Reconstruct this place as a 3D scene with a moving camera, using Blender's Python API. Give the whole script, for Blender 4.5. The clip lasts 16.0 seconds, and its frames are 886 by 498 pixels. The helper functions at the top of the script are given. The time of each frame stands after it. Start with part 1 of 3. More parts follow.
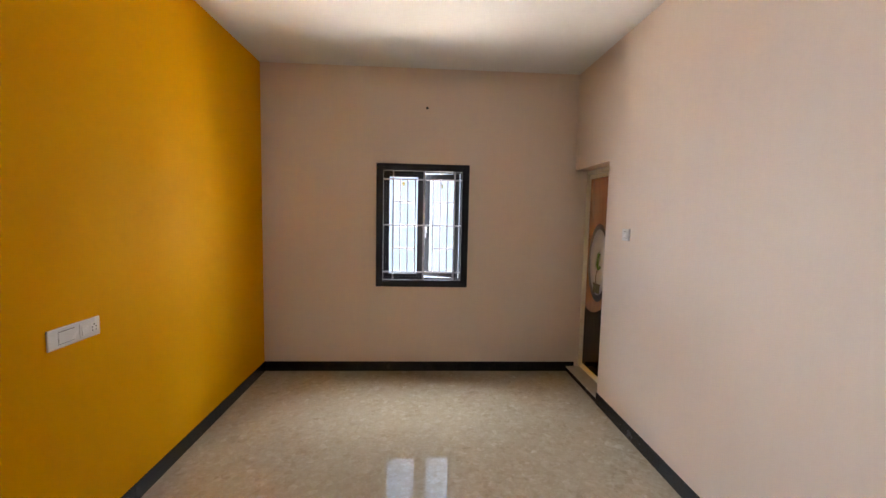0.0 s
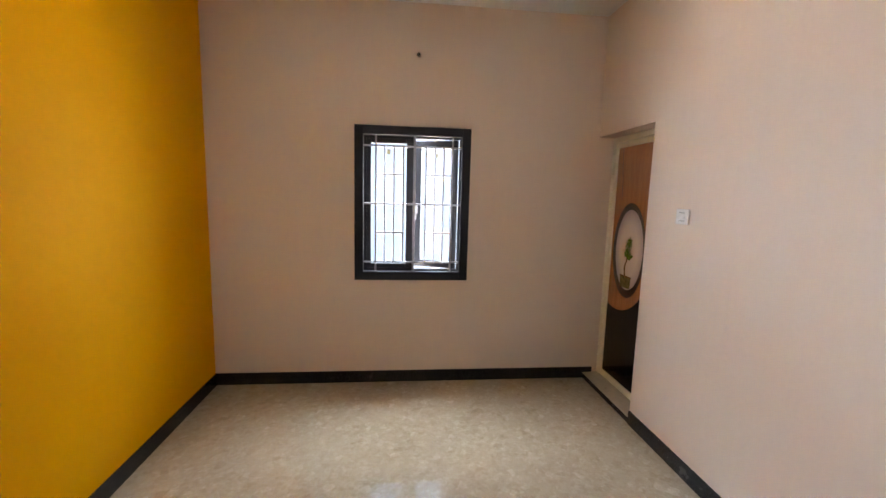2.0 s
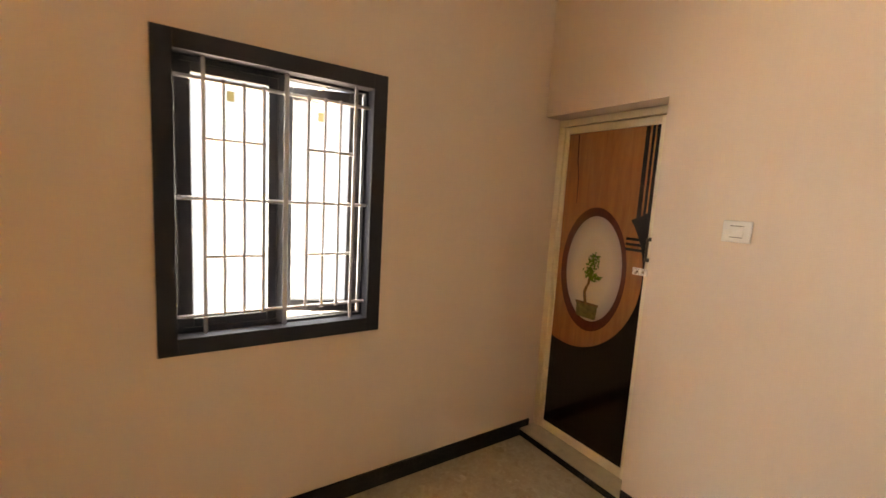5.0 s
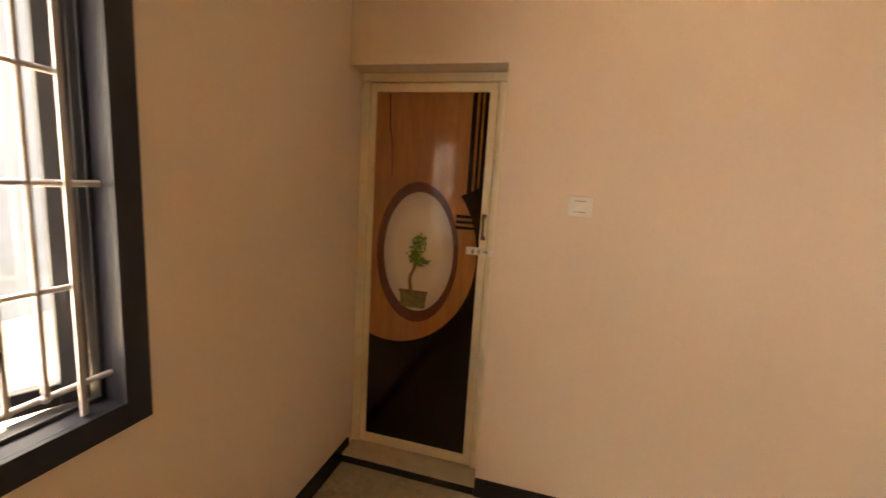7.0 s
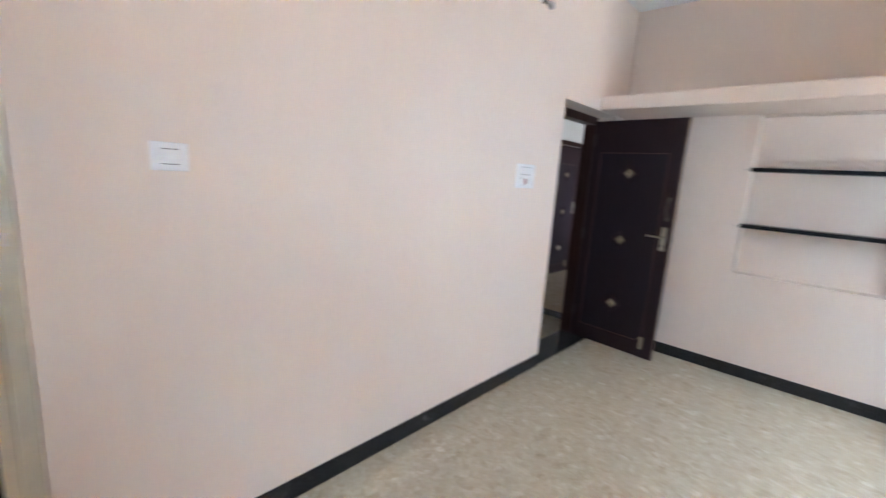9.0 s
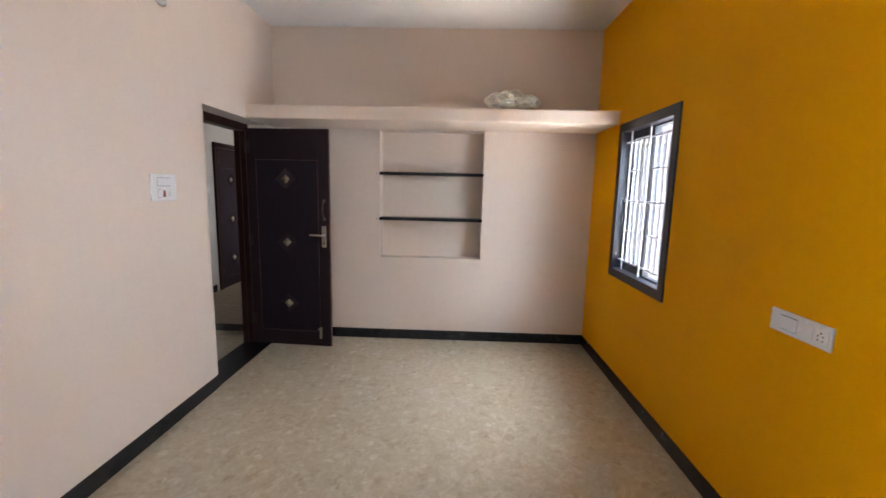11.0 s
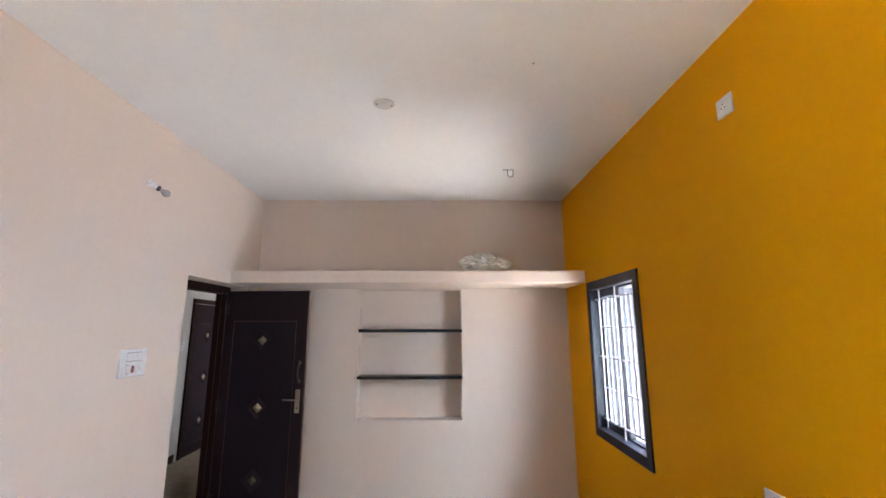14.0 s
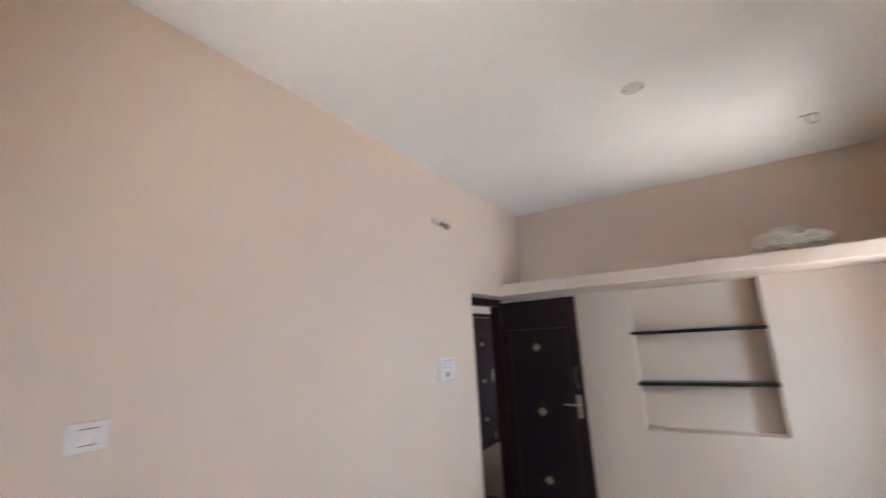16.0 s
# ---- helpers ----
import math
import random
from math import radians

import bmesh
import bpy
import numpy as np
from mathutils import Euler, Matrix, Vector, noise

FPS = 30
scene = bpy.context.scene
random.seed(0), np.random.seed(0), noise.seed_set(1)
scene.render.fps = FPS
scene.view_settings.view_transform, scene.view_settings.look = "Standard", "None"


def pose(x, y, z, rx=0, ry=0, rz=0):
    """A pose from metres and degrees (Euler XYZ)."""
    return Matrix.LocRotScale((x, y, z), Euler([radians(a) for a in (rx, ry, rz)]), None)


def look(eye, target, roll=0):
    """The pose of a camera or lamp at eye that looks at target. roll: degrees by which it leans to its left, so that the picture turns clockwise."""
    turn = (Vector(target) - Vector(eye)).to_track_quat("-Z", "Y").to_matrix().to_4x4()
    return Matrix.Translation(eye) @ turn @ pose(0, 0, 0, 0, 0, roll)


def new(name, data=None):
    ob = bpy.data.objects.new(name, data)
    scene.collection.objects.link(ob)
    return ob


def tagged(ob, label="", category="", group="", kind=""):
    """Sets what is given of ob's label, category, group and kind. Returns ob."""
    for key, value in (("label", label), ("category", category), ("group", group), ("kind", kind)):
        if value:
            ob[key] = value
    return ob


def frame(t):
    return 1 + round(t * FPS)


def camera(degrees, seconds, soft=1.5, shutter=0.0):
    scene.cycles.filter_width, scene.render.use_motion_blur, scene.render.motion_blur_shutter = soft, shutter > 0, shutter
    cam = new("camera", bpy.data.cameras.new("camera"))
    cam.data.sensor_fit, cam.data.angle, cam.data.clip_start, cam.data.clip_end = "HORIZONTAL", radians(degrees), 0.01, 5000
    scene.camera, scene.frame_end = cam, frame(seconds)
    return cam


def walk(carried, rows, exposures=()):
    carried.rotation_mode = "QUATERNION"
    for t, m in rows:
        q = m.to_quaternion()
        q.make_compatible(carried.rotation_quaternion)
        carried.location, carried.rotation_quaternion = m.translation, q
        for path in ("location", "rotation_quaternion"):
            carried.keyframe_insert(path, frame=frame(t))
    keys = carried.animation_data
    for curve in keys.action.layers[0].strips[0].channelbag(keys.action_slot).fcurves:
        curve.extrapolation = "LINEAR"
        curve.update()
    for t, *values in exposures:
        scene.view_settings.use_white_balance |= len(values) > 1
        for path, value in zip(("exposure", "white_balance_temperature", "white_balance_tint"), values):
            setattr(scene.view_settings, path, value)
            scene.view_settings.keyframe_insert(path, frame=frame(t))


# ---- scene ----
PATH = [
    (0, look((1.529, 0.629, 1.596), (1.639, 2.619, 1.426), 1.2)),
    (0.5, look((1.524, 0.699, 1.591), (1.636, 2.686, 1.4), 1.1)),
    (1, look((1.497, 0.888, 1.566), (1.638, 2.872, 1.357), 1.0)),
    (1.5, look((1.513, 1.13, 1.568), (1.655, 3.111, 1.328), 0.9)),
    (2, look((1.449, 1.412, 1.557), (1.658, 3.384, 1.297), 1.5)),
    (2.5, look((1.369, 1.651, 1.539), (1.731, 3.599, 1.269), 2.7)),
    (3, look((1.334, 1.894, 1.55), (1.831, 3.813, 1.288), 3.6)),
    (3.2, look((1.325, 1.984, 1.543), (1.88, 3.889, 1.293), 3.7)),
    (5.3, look((1.109, 3.042, 1.532), (2.361, 4.581, 1.274), 3.5)),
    (5.5, look((1.091, 3.146, 1.529), (2.457, 4.582, 1.262), 3.6)),
    (6, look((1.114, 3.364, 1.523), (2.71, 4.535, 1.239), 3.4)),
    (6.5, look((1.174, 3.551, 1.523), (2.95, 4.424, 1.233), 3.4)),
    (7, look((1.205, 3.717, 1.523), (3.113, 4.231, 1.217), 3.6)),
    (7.5, look((1.238, 3.849, 1.522), (3.209, 3.935, 1.194), 4.0)),
    (8, look((1.369, 3.949, 1.515), (3.283, 3.496, 1.15), 4.6)),
    (8.5, look((1.446, 3.958, 1.463), (3.165, 2.992, 1.129), 4.0)),
    (9, look((1.522, 3.994, 1.471), (2.863, 2.554, 1.113), 3.8)),
    (9.5, look((1.524, 3.998, 1.473), (2.397, 2.238, 1.097), 3.6)),
    (10, look((1.469, 4.0, 1.482), (1.938, 2.093, 1.105), 2.8)),
    (10.2, look((1.429, 4.013, 1.487), (1.775, 2.079, 1.113), 2.5)),
    (12.3, look((1.24, 4.05, 1.606), (1.184, 2.051, 1.612), 0.7)),
    (12.5, look((1.25, 4.055, 1.619), (1.185, 2.057, 1.682), 0.8)),
    (13, look((1.251, 4.075, 1.645), (1.176, 2.086, 1.845), 0.7)),
    (13.5, look((1.246, 4.087, 1.667), (1.186, 2.112, 1.976), 0.5)),
    (14, look((1.261, 4.102, 1.69), (1.245, 2.137, 2.063), -0.1)),
    (14.5, look((1.257, 4.106, 1.692), (1.374, 2.153, 2.107), -0.9)),
    (15, look((1.286, 4.112, 1.7), (1.568, 2.18, 2.131), -1.8)),
    (15.5, look((1.346, 4.139, 1.698), (1.929, 2.276, 2.135), -2.9)),
    (16, look((1.44, 4.17, 1.695), (2.467, 2.508, 2.123), -3.1)),
]
cam = camera(94.0, 16.0, shutter=0.5)
# seconds, stops, kelvin, tint: the clip's own exposure and white balance
EXPOSURES = [
    (0.0, 1.27, 7350, 19),
    (1.5, 1.34, 7350, 19),
    (3.0, 1.46, 7050, 19),
    (5.3, 1.3, 12500, 24),
    (6.0, 1.13, 15500, 28),
    (6.5, 1.06, 16500, 29),
    (7.0, 1.05, 16000, 28),
    (7.4, 1.08, 18200, 31),
    (7.75, 1.46, 12500, 23),
    (8.0, 1.66, 9400, 19),
    (8.5, 1.9, 6250, 14),
    (9.0, 1.82, 6150, 13),
    (9.5, 1.56, 6500, 15),
    (10.0, 1.33, 7100, 18),
    (12.5, 1.44, 6700, 19),
    (14.0, 1.42, 6600, 18),
    (15.0, 1.22, 6450, 17),
    (15.5, 1.16, 6500, 17),
    (16.0, 1.3, 6600, 15),
]
walk(cam, PATH, EXPOSURES)

# ---- the plan, in metres: x from the yellow wall, y from the niche wall ----
W, L, H = 3.062, 4.722, 2.978          # the room
T, TS, TE = 0.12, 0.23, 0.25          # window walls, niche wall, wall with the doors
HX, HS, HN = 4.68, -3.2, 2.7          # hall: far wall, ends
WIN = (0.907, 1.21)                   # both windows, outside of the dark surround
N_WIN, W_WIN = (1.093, 0.864), (0.591, 0.849)

# ---- world, sun and the lamps added outside the openings ----
world = bpy.data.worlds.new("world")
scene.world = world
world.use_nodes = True
nt = world.node_tree
sky = nt.nodes.new("ShaderNodeTexSky")
sky.sky_type, sky.sun_disc = "NISHITA", False
sky.dust_density, sky.air_density = 1.6, 0.7
sky.sun_elevation, sky.sun_rotation = radians(58), radians(140)
nt.links.new(sky.outputs[0], nt.nodes["Background"].inputs[0])
nt.nodes["Background"].inputs[1].default_value = 0.05

sun = new("sun", bpy.data.lights.new("sun", "SUN"))
sun.data.energy, sun.data.angle, sun.data.color = 3.4, radians(0.5), (1, 0.95, 0.88)
sun.matrix_basis = look((6, -7, 15), (0, 0, 0))


def area_lamp(name, eye, target, width, height, power, color):
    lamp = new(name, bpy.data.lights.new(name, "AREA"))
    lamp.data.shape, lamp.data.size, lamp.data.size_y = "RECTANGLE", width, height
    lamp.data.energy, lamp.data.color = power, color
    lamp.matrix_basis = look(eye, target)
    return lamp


SKY_BLUE, SUNLIT = (0.69, 0.86, 1.0), (1.0, 0.94, 0.84)
# unseen fill lamps added outside each window: sky above, sunlit ground below, both sides
area_lamp("sky_fill_north", (1.55, L + 2.1, 4.5), (1.55, L, 1.55), 7.0, 2.2, 1300, SKY_BLUE)
area_lamp("ground_fill_north", (1.55, L + 1.7, -0.45), (1.55, L, 1.45), 5.0, 1.4, 690, SUNLIT)
area_lamp("side_fill_north_west", (-0.6, L + 2.6, 1.5), (1.55, L, 1.45), 3.8, 2.6, 450, SKY_BLUE)
area_lamp("side_fill_north_east", (4.3, L + 2.2, 1.5), (1.55, L, 1.45), 1.8, 2.6, 340, SKY_BLUE)
area_lamp("sky_fill_west", (-2.2, 1.3, 3.9), (0, 1.05, 1.55), 6.0, 2.2, 900, SKY_BLUE)
area_lamp("ground_fill_west", (-1.45, 1.8, -0.35), (0, 1.05, 1.45), 3.8, 1.4, 330, SUNLIT)
area_lamp("front_fill_west", (-2.3, 1.7, 1.5), (0, 1.05, 1.45), 5.2, 2.6, 500, SKY_BLUE)
# fill lamp added outside an invented hall opening, out of view
area_lamp("hall_fill", (W - 0.45, -2.25, 1.7), (W + 1.5, -2.25, 1.0), 0.8, 1.5, 12, (0.93, 0.97, 1.0))


# ---- materials ----
def material(name, color, rough=0.5, metal=0.0, coat=0.0, spec=0.5):
    m = bpy.data.materials.new(name)
    m.use_nodes = True
    b = m.node_tree.nodes["Principled BSDF"]
    b.inputs["Base Color"].default_value = (*color, 1)
    b.inputs["Roughness"].default_value = rough
    b.inputs["Metallic"].default_value = metal
    b.inputs["Specular IOR Level"].default_value = spec
    b.inputs["Coat Weight"].default_value = coat
    b.inputs["Coat Roughness"].default_value = 0.07
    return m


def node(m, kind, **values):
    n = m.node_tree.nodes.new(kind)
    for key, v in values.items():
        n.inputs[key].default_value = v
    return n


def wire(m, a, b):
    m.node_tree.links.new(a, b)


def coords(m, scale=(1, 1, 1)):
    tc = node(m, "ShaderNodeTexCoord")
    mp = node(m, "ShaderNodeMapping")
    mp.inputs["Scale"].default_value = scale
    wire(m, tc.outputs["Object"], mp.inputs["Vector"])
    return mp.outputs[0]


def noise_of(m, vec, scale, detail=4, rough=0.6, distortion=0.0):
    n = node(m, "ShaderNodeTexNoise", Scale=scale, Detail=detail, Roughness=rough, Distortion=distortion)
    wire(m, vec, n.inputs["Vector"])
    return n.outputs["Fac"]


def ramp(m, fac, stops):
    r = node(m, "ShaderNodeValToRGB")
    el = r.color_ramp.elements
    while len(el) < len(stops):
        el.new(0.5)
    for e, (p, c) in zip(el, stops):
        e.position, e.color = p, (*c, 1)
    wire(m, fac, r.inputs[0])
    return r.outputs[0]


def mix(m, fac, a, b):
    x = node(m, "ShaderNodeMix")
    x.data_type = "RGBA"
    for sock, v in ((x.inputs[0], fac), (x.inputs[6], a), (x.inputs[7], b)):
        if isinstance(v, (int, float)):
            sock.default_value = v
        elif isinstance(v, tuple):
            sock.default_value = (*v, 1)
        else:
            wire(m, v, sock)
    return x.outputs[2]


def bump(m, height, strength, distance):
    b = node(m, "ShaderNodeBump", Strength=strength, Distance=distance)
    wire(m, height, b.inputs["Height"])
    wire(m, b.outputs[0], m.node_tree.nodes["Principled BSDF"].inputs["Normal"])


def base(m, sock):
    wire(m, sock, m.node_tree.nodes["Principled BSDF"].inputs["Base Color"])


def roughness(m, sock, lo, hi):
    r = node(m, "ShaderNodeMapRange")
    r.inputs["To Min"].default_value, r.inputs["To Max"].default_value = lo, hi
    wire(m, sock, r.inputs["Value"])
    wire(m, r.outputs[0], m.node_tree.nodes["Principled BSDF"].inputs["Roughness"])


def paint(name, color, rough=0.6, vary=0.022, spec=0.25):
    """Emulsion on plaster: roller streaks, faint patches, fine grain."""
    m = material(name, color, rough, spec=spec)
    patches = noise_of(m, coords(m), 1.7, 5)
    streaks = noise_of(m, coords(m, (9, 9, 0.6)), 3.0, 4)
    c0 = tuple(c * (1 - vary) for c in color)
    c1 = tuple(min(1, c * (1 + vary)) for c in color)
    a = ramp(m, patches, [(0.3, c0), (0.7, c1)])
    b = ramp(m, streaks, [(0.3, c0), (0.7, c1)])
    base(m, mix(m, 0.4, a, b))
    grain = noise_of(m, coords(m), 160, 3, 0.7)
    wave = noise_of(m, coords(m), 5, 3)
    both = node(m, "ShaderNodeMath")
    both.operation = "MULTIPLY_ADD"
    both.inputs[1].default_value = 0.08
    wire(m, grain, both.inputs[0])
    wire(m, wave, both.inputs[2])
    bump(m, both.outputs[0], 0.09, 0.004)
    roughness(m, patches, rough - 0.08, rough + 0.1)
    return m


def granite(name, color=(0.012, 0.011, 0.012), rough=0.14, spec=0.3):
    m = material(name, color, rough, spec=spec)
    v = node(m, "ShaderNodeTexVoronoi", Scale=420.0)
    wire(m, coords(m), v.inputs["Vector"])
    light = tuple(c * 3.2 + 0.01 for c in color)
    fleck = ramp(m, v.outputs["Color"], [(0.55, color), (0.95, light)])
    dust = noise_of(m, coords(m), 7, 5)
    base(m, mix(m, ramp(m, dust, [(0.45, (0, 0, 0)), (0.9, (0.5, 0.5, 0.5))]), fleck, (0.05, 0.045, 0.042)))
    roughness(m, dust, rough, rough + 0.2)
    return m


def floor_tile(name):
    """Polished beige tile with a marbled, chip-like figure."""
    m = material(name, (0.4, 0.33, 0.25), 0.1, spec=0.5)
    warp = node(m, "ShaderNodeTexNoise", Scale=11.0, Detail=4.0)
    wire(m, coords(m), warp.inputs["Vector"])
    add = node(m, "ShaderNodeVectorMath")
    add.operation = "MULTIPLY_ADD"
    add.inputs[1].default_value = (0.035, 0.035, 0.0)
    wire(m, warp.outputs["Color"], add.inputs[0])
    wire(m, coords(m), add.inputs[2])
    chips = node(m, "ShaderNodeTexVoronoi", Scale=24.0)
    wire(m, add.outputs[0], chips.inputs["Vector"])
    small = node(m, "ShaderNodeTexVoronoi", Scale=52.0)
    wire(m, add.outputs[0], small.inputs["Vector"])
    A, B, C = (0.28, 0.21, 0.13), (0.46, 0.385, 0.285), (0.71, 0.64, 0.53)
    tone = ramp(m, chips.outputs["Color"], [(0.12, A), (0.3, B), (0.7, B), (0.95, C)])
    tone2 = ramp(m, small.outputs["Color"], [(0.1, A), (0.5, B), (0.9, C)])
    fig = mix(m, 0.35, tone, tone2)
    # cloudy patches a hand wide, in which the chips fade out
    cloudy = noise_of(m, add.outputs[0], 7, 5, 0.7)
    soft = mix(m, ramp(m, cloudy, [(0.4, (0.0, 0.0, 0.0)), (0.64, (0.75, 0.75, 0.75))]), fig, B)
    patch = ramp(m, noise_of(m, coords(m), 15, 5, 0.7, 0.8), [(0.3, A), (0.46, B), (0.56, B), (0.7, C)])
    blend = mix(m, 0.3, soft, patch)
    veins = noise_of(m, add.outputs[0], 16, 6, 0.75, 1.2)
    vein = ramp(m, veins, [(0.46, (0, 0, 0)), (0.5, (0.3, 0.3, 0.3)), (0.54, (0, 0, 0))])
    col = mix(m, vein, blend, (0.33, 0.26, 0.18))
    big = noise_of(m, coords(m), 2.2, 4)
    base(m, mix(m, ramp(m, big, [(0.3, (0, 0, 0)), (0.75, (0.35, 0.35, 0.35))]), col, (0.46, 0.40, 0.31)))
    smear = noise_of(m, coords(m, (1, 1, 1)), 5, 5)
    roughness(m, smear, 0.015, 0.05)
    bump(m, noise_of(m, coords(m), 1.6, 2), 0.006, 0.01)
    return m


def wood(name, dark, light, rough, scale=(9, 9, 0.7), coat=0.0, spec=0.3):
    m = material(name, light, rough, coat=coat, spec=spec)
    vec = coords(m, scale)
    rings = noise_of(m, vec, 5, 6, 0.65, 0.6)
    fine = noise_of(m, coords(m, tuple(s * 6 for s in scale)), 6, 3)
    grain = ramp(m, rings, [(0.3, dark), (0.7, light)])
    base(m, mix(m, 0.25, grain, ramp(m, fine, [(0.3, dark), (0.7, light)])))
    roughness(m, fine, max(0.03, rough - 0.06), rough + 0.1)
    bump(m, fine, 0.12, 0.002)
    return m


def worn(name, color, rough=0.4, metal=0.0, vary=0.12, scale=14, coat=0.0, spec=0.4):
    m = material(name, color, rough, metal, coat, spec)
    n = noise_of(m, coords(m), scale, 5)
    base(m, ramp(m, n, [(0.3, tuple(c * (1 - vary) for c in color)), (0.7, tuple(min(1, c * (1 + vary)) for c in color))]))
    roughness(m, n, max(0.03, rough - 0.08), rough + 0.1)
    return m


def glass(name):
    m = bpy.data.materials.new(name)
    m.use_nodes = True
    n = m.node_tree.nodes
    n.remove(n["Principled BSDF"])
    clear = node(m, "ShaderNodeBsdfTransparent", Color=(0.9, 0.93, 0.92, 1))
    gloss = node(m, "ShaderNodeBsdfGlossy", Roughness=0.02)
    fr = node(m, "ShaderNodeLayerWeight", Blend=0.5)
    steep = node(m, "ShaderNodeMath")
    steep.operation = "POWER"
    steep.inputs[1].default_value = 5.0
    wire(m, fr.outputs["Facing"], steep.inputs[0])
    sheen = node(m, "ShaderNodeMapRange")
    sheen.inputs["To Min"].default_value = 0.04
    wire(m, steep.outputs[0], sheen.inputs["Value"])
    x = node(m, "ShaderNodeMixShader")
    wire(m, sheen.outputs[0], x.inputs[0])
    wire(m, clear.outputs[0], x.inputs[1])
    wire(m, gloss.outputs[0], x.inputs[2])
    wire(m, x.outputs[0], n["Material Output"].inputs["Surface"])
    return m


CREAM = paint("cream_paint", (0.74, 0.622, 0.545))
YELLOW = paint("yellow_paint", (0.80, 0.348, 0.0), 0.65, spec=0.08)
WHITE = paint("ceiling_white", (0.79, 0.8, 0.815), 0.7, 0.03)
OUTSIDE = paint("outside_plaster", (0.6, 0.57, 0.52), 0.8)
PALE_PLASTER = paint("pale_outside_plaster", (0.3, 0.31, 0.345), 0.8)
HALL = paint("hall_paint", (0.62, 0.6, 0.55))
TILE = floor_tile("beige_floor")
BLACK_STONE = granite("black_granite", spec=0.2)
STEP_TILE = worn("cream_step_stone", (0.52, 0.45, 0.34), 0.3)
SURROUND = worn("dark_surround", (0.018, 0.019, 0.029), 0.32, vary=0.25, scale=5, spec=0.3)
SASH = worn("dark_sash", (0.02, 0.021, 0.028), 0.35, spec=0.4)
HINGE = worn("dull_hinge", (0.04, 0.03, 0.028), 0.5, 0.6)
BAR = worn("white_bar", (0.42, 0.41, 0.45), 0.4)
GLASS = glass("clear_glass")
STICKER = worn("yellow_sticker", (0.4, 0.37, 0.18), 0.6)
PVC = worn("cream_pvc", (0.8, 0.725, 0.59), 0.3, vary=0.05)
PRINT_WOOD = wood("printed_orange_wood", (0.32, 0.125, 0.044), (0.49, 0.215, 0.082), 0.12, (6, 6, 0.5), 1.0, 0.5)
PRINT_RING = wood("printed_red_wood", (0.075, 0.014, 0.006), (0.13, 0.028, 0.012), 0.1, (9, 9, 2), 0.8, 0.5)
PRINT_DARK = worn("printed_dark", (0.014, 0.005, 0.004), 0.12, vary=0.1, spec=0.3)
PRINT_LEAF = worn("printed_leaf", (0.11, 0.2, 0.025), 0.15, vary=0.5, scale=60)
PRINT_TRUNK = worn("printed_trunk", (0.2, 0.12, 0.05), 0.15, vary=0.4, scale=40)
PRINT_POT = worn("printed_pot", (0.16, 0.14, 0.06), 0.15, vary=0.35, scale=40)
STEEL = worn("brushed_steel", (0.38, 0.335, 0.275), 0.35, 1.0)
CHROME = worn("bright_steel", (0.8, 0.79, 0.78), 0.32, 1.0, 0.1, 50)
DULL = worn("dull_bronze", (0.09, 0.075, 0.06), 0.45, 1.0, 0.2, 40)
BRASS = worn("antique_brass", (0.34, 0.29, 0.2), 0.42, 1.0, 0.25, 40)
DOOR_WOOD = wood("dark_stained_wood", (0.0205, 0.0112, 0.014), (0.031, 0.0170, 0.0205), 0.44, spec=0.11)
DOOR_PANEL = wood("dark_panel_wood", (0.0175, 0.0112, 0.0155), (0.025, 0.0165, 0.0225), 0.42, spec=0.12)
FRAME_WOOD = wood("reddish_frame_wood", (0.016, 0.005, 0.004), (0.029, 0.0092, 0.0078), 0.4, spec=0.15)
EDGE_WOOD = wood("bare_edge_wood", (0.06, 0.025, 0.02), (0.24, 0.14, 0.105), 0.5)
PLASTIC = worn("white_plastic", (0.78, 0.77, 0.78), 0.25, vary=0.03)
AGED = worn("aged_white_plastic", (0.55, 0.54, 0.53), 0.35, vary=0.08)
PLASTIC_EDGE = worn("grey_slot", (0.12, 0.11, 0.11), 0.5)
RED = worn("red_switch", (0.25, 0.02, 0.01), 0.3)
BLACK_PLASTIC = worn("black_plastic", (0.02, 0.02, 0.02), 0.4)
SACK = worn("dusty_plastic_sack", (0.72, 0.7, 0.64), 0.4, vary=0.22, scale=18)
IRON = worn("grey_iron", (0.3, 0.29, 0.28), 0.6)
GROUND = worn("pale_concrete_ground", (0.52, 0.52, 0.52), 0.9, vary=0.08, scale=0.7)
PRINT_CREAM = material("printed_cream", (0.6, 0.53, 0.47), 0.1, coat=0.8)
near = node(PRINT_CREAM, "ShaderNodeMapping")
near.inputs["Location"].default_value, near.inputs["Scale"].default_value = (0, -4.385 / 0.187, -1.172 / 0.309), (0, 1 / 0.187, 1 / 0.309)
where = node(PRINT_CREAM, "ShaderNodeTexCoord")
wire(PRINT_CREAM, where.outputs["Object"], near.inputs["Vector"])
away = node(PRINT_CREAM, "ShaderNodeVectorMath")
away.operation = "LENGTH"
wire(PRINT_CREAM, near.outputs[0], away.inputs[0])
base(PRINT_CREAM, ramp(PRINT_CREAM, away.outputs["Value"], [(0.0, (0.78, 0.68, 0.56)), (0.65, (0.74, 0.65, 0.57)), (1.0, (0.5, 0.43, 0.45))]))
# glow put into the colour: pale outdoors below, bright cloudy sky above 4.15 m
OUTDOOR_GLOW = bpy.data.materials.new("glowing_outdoors")
OUTDOOR_GLOW.use_nodes = True
OUTDOOR_GLOW.node_tree.nodes.remove(OUTDOOR_GLOW.node_tree.nodes["Principled BSDF"])
height = node(OUTDOOR_GLOW, "ShaderNodeSeparateXYZ")
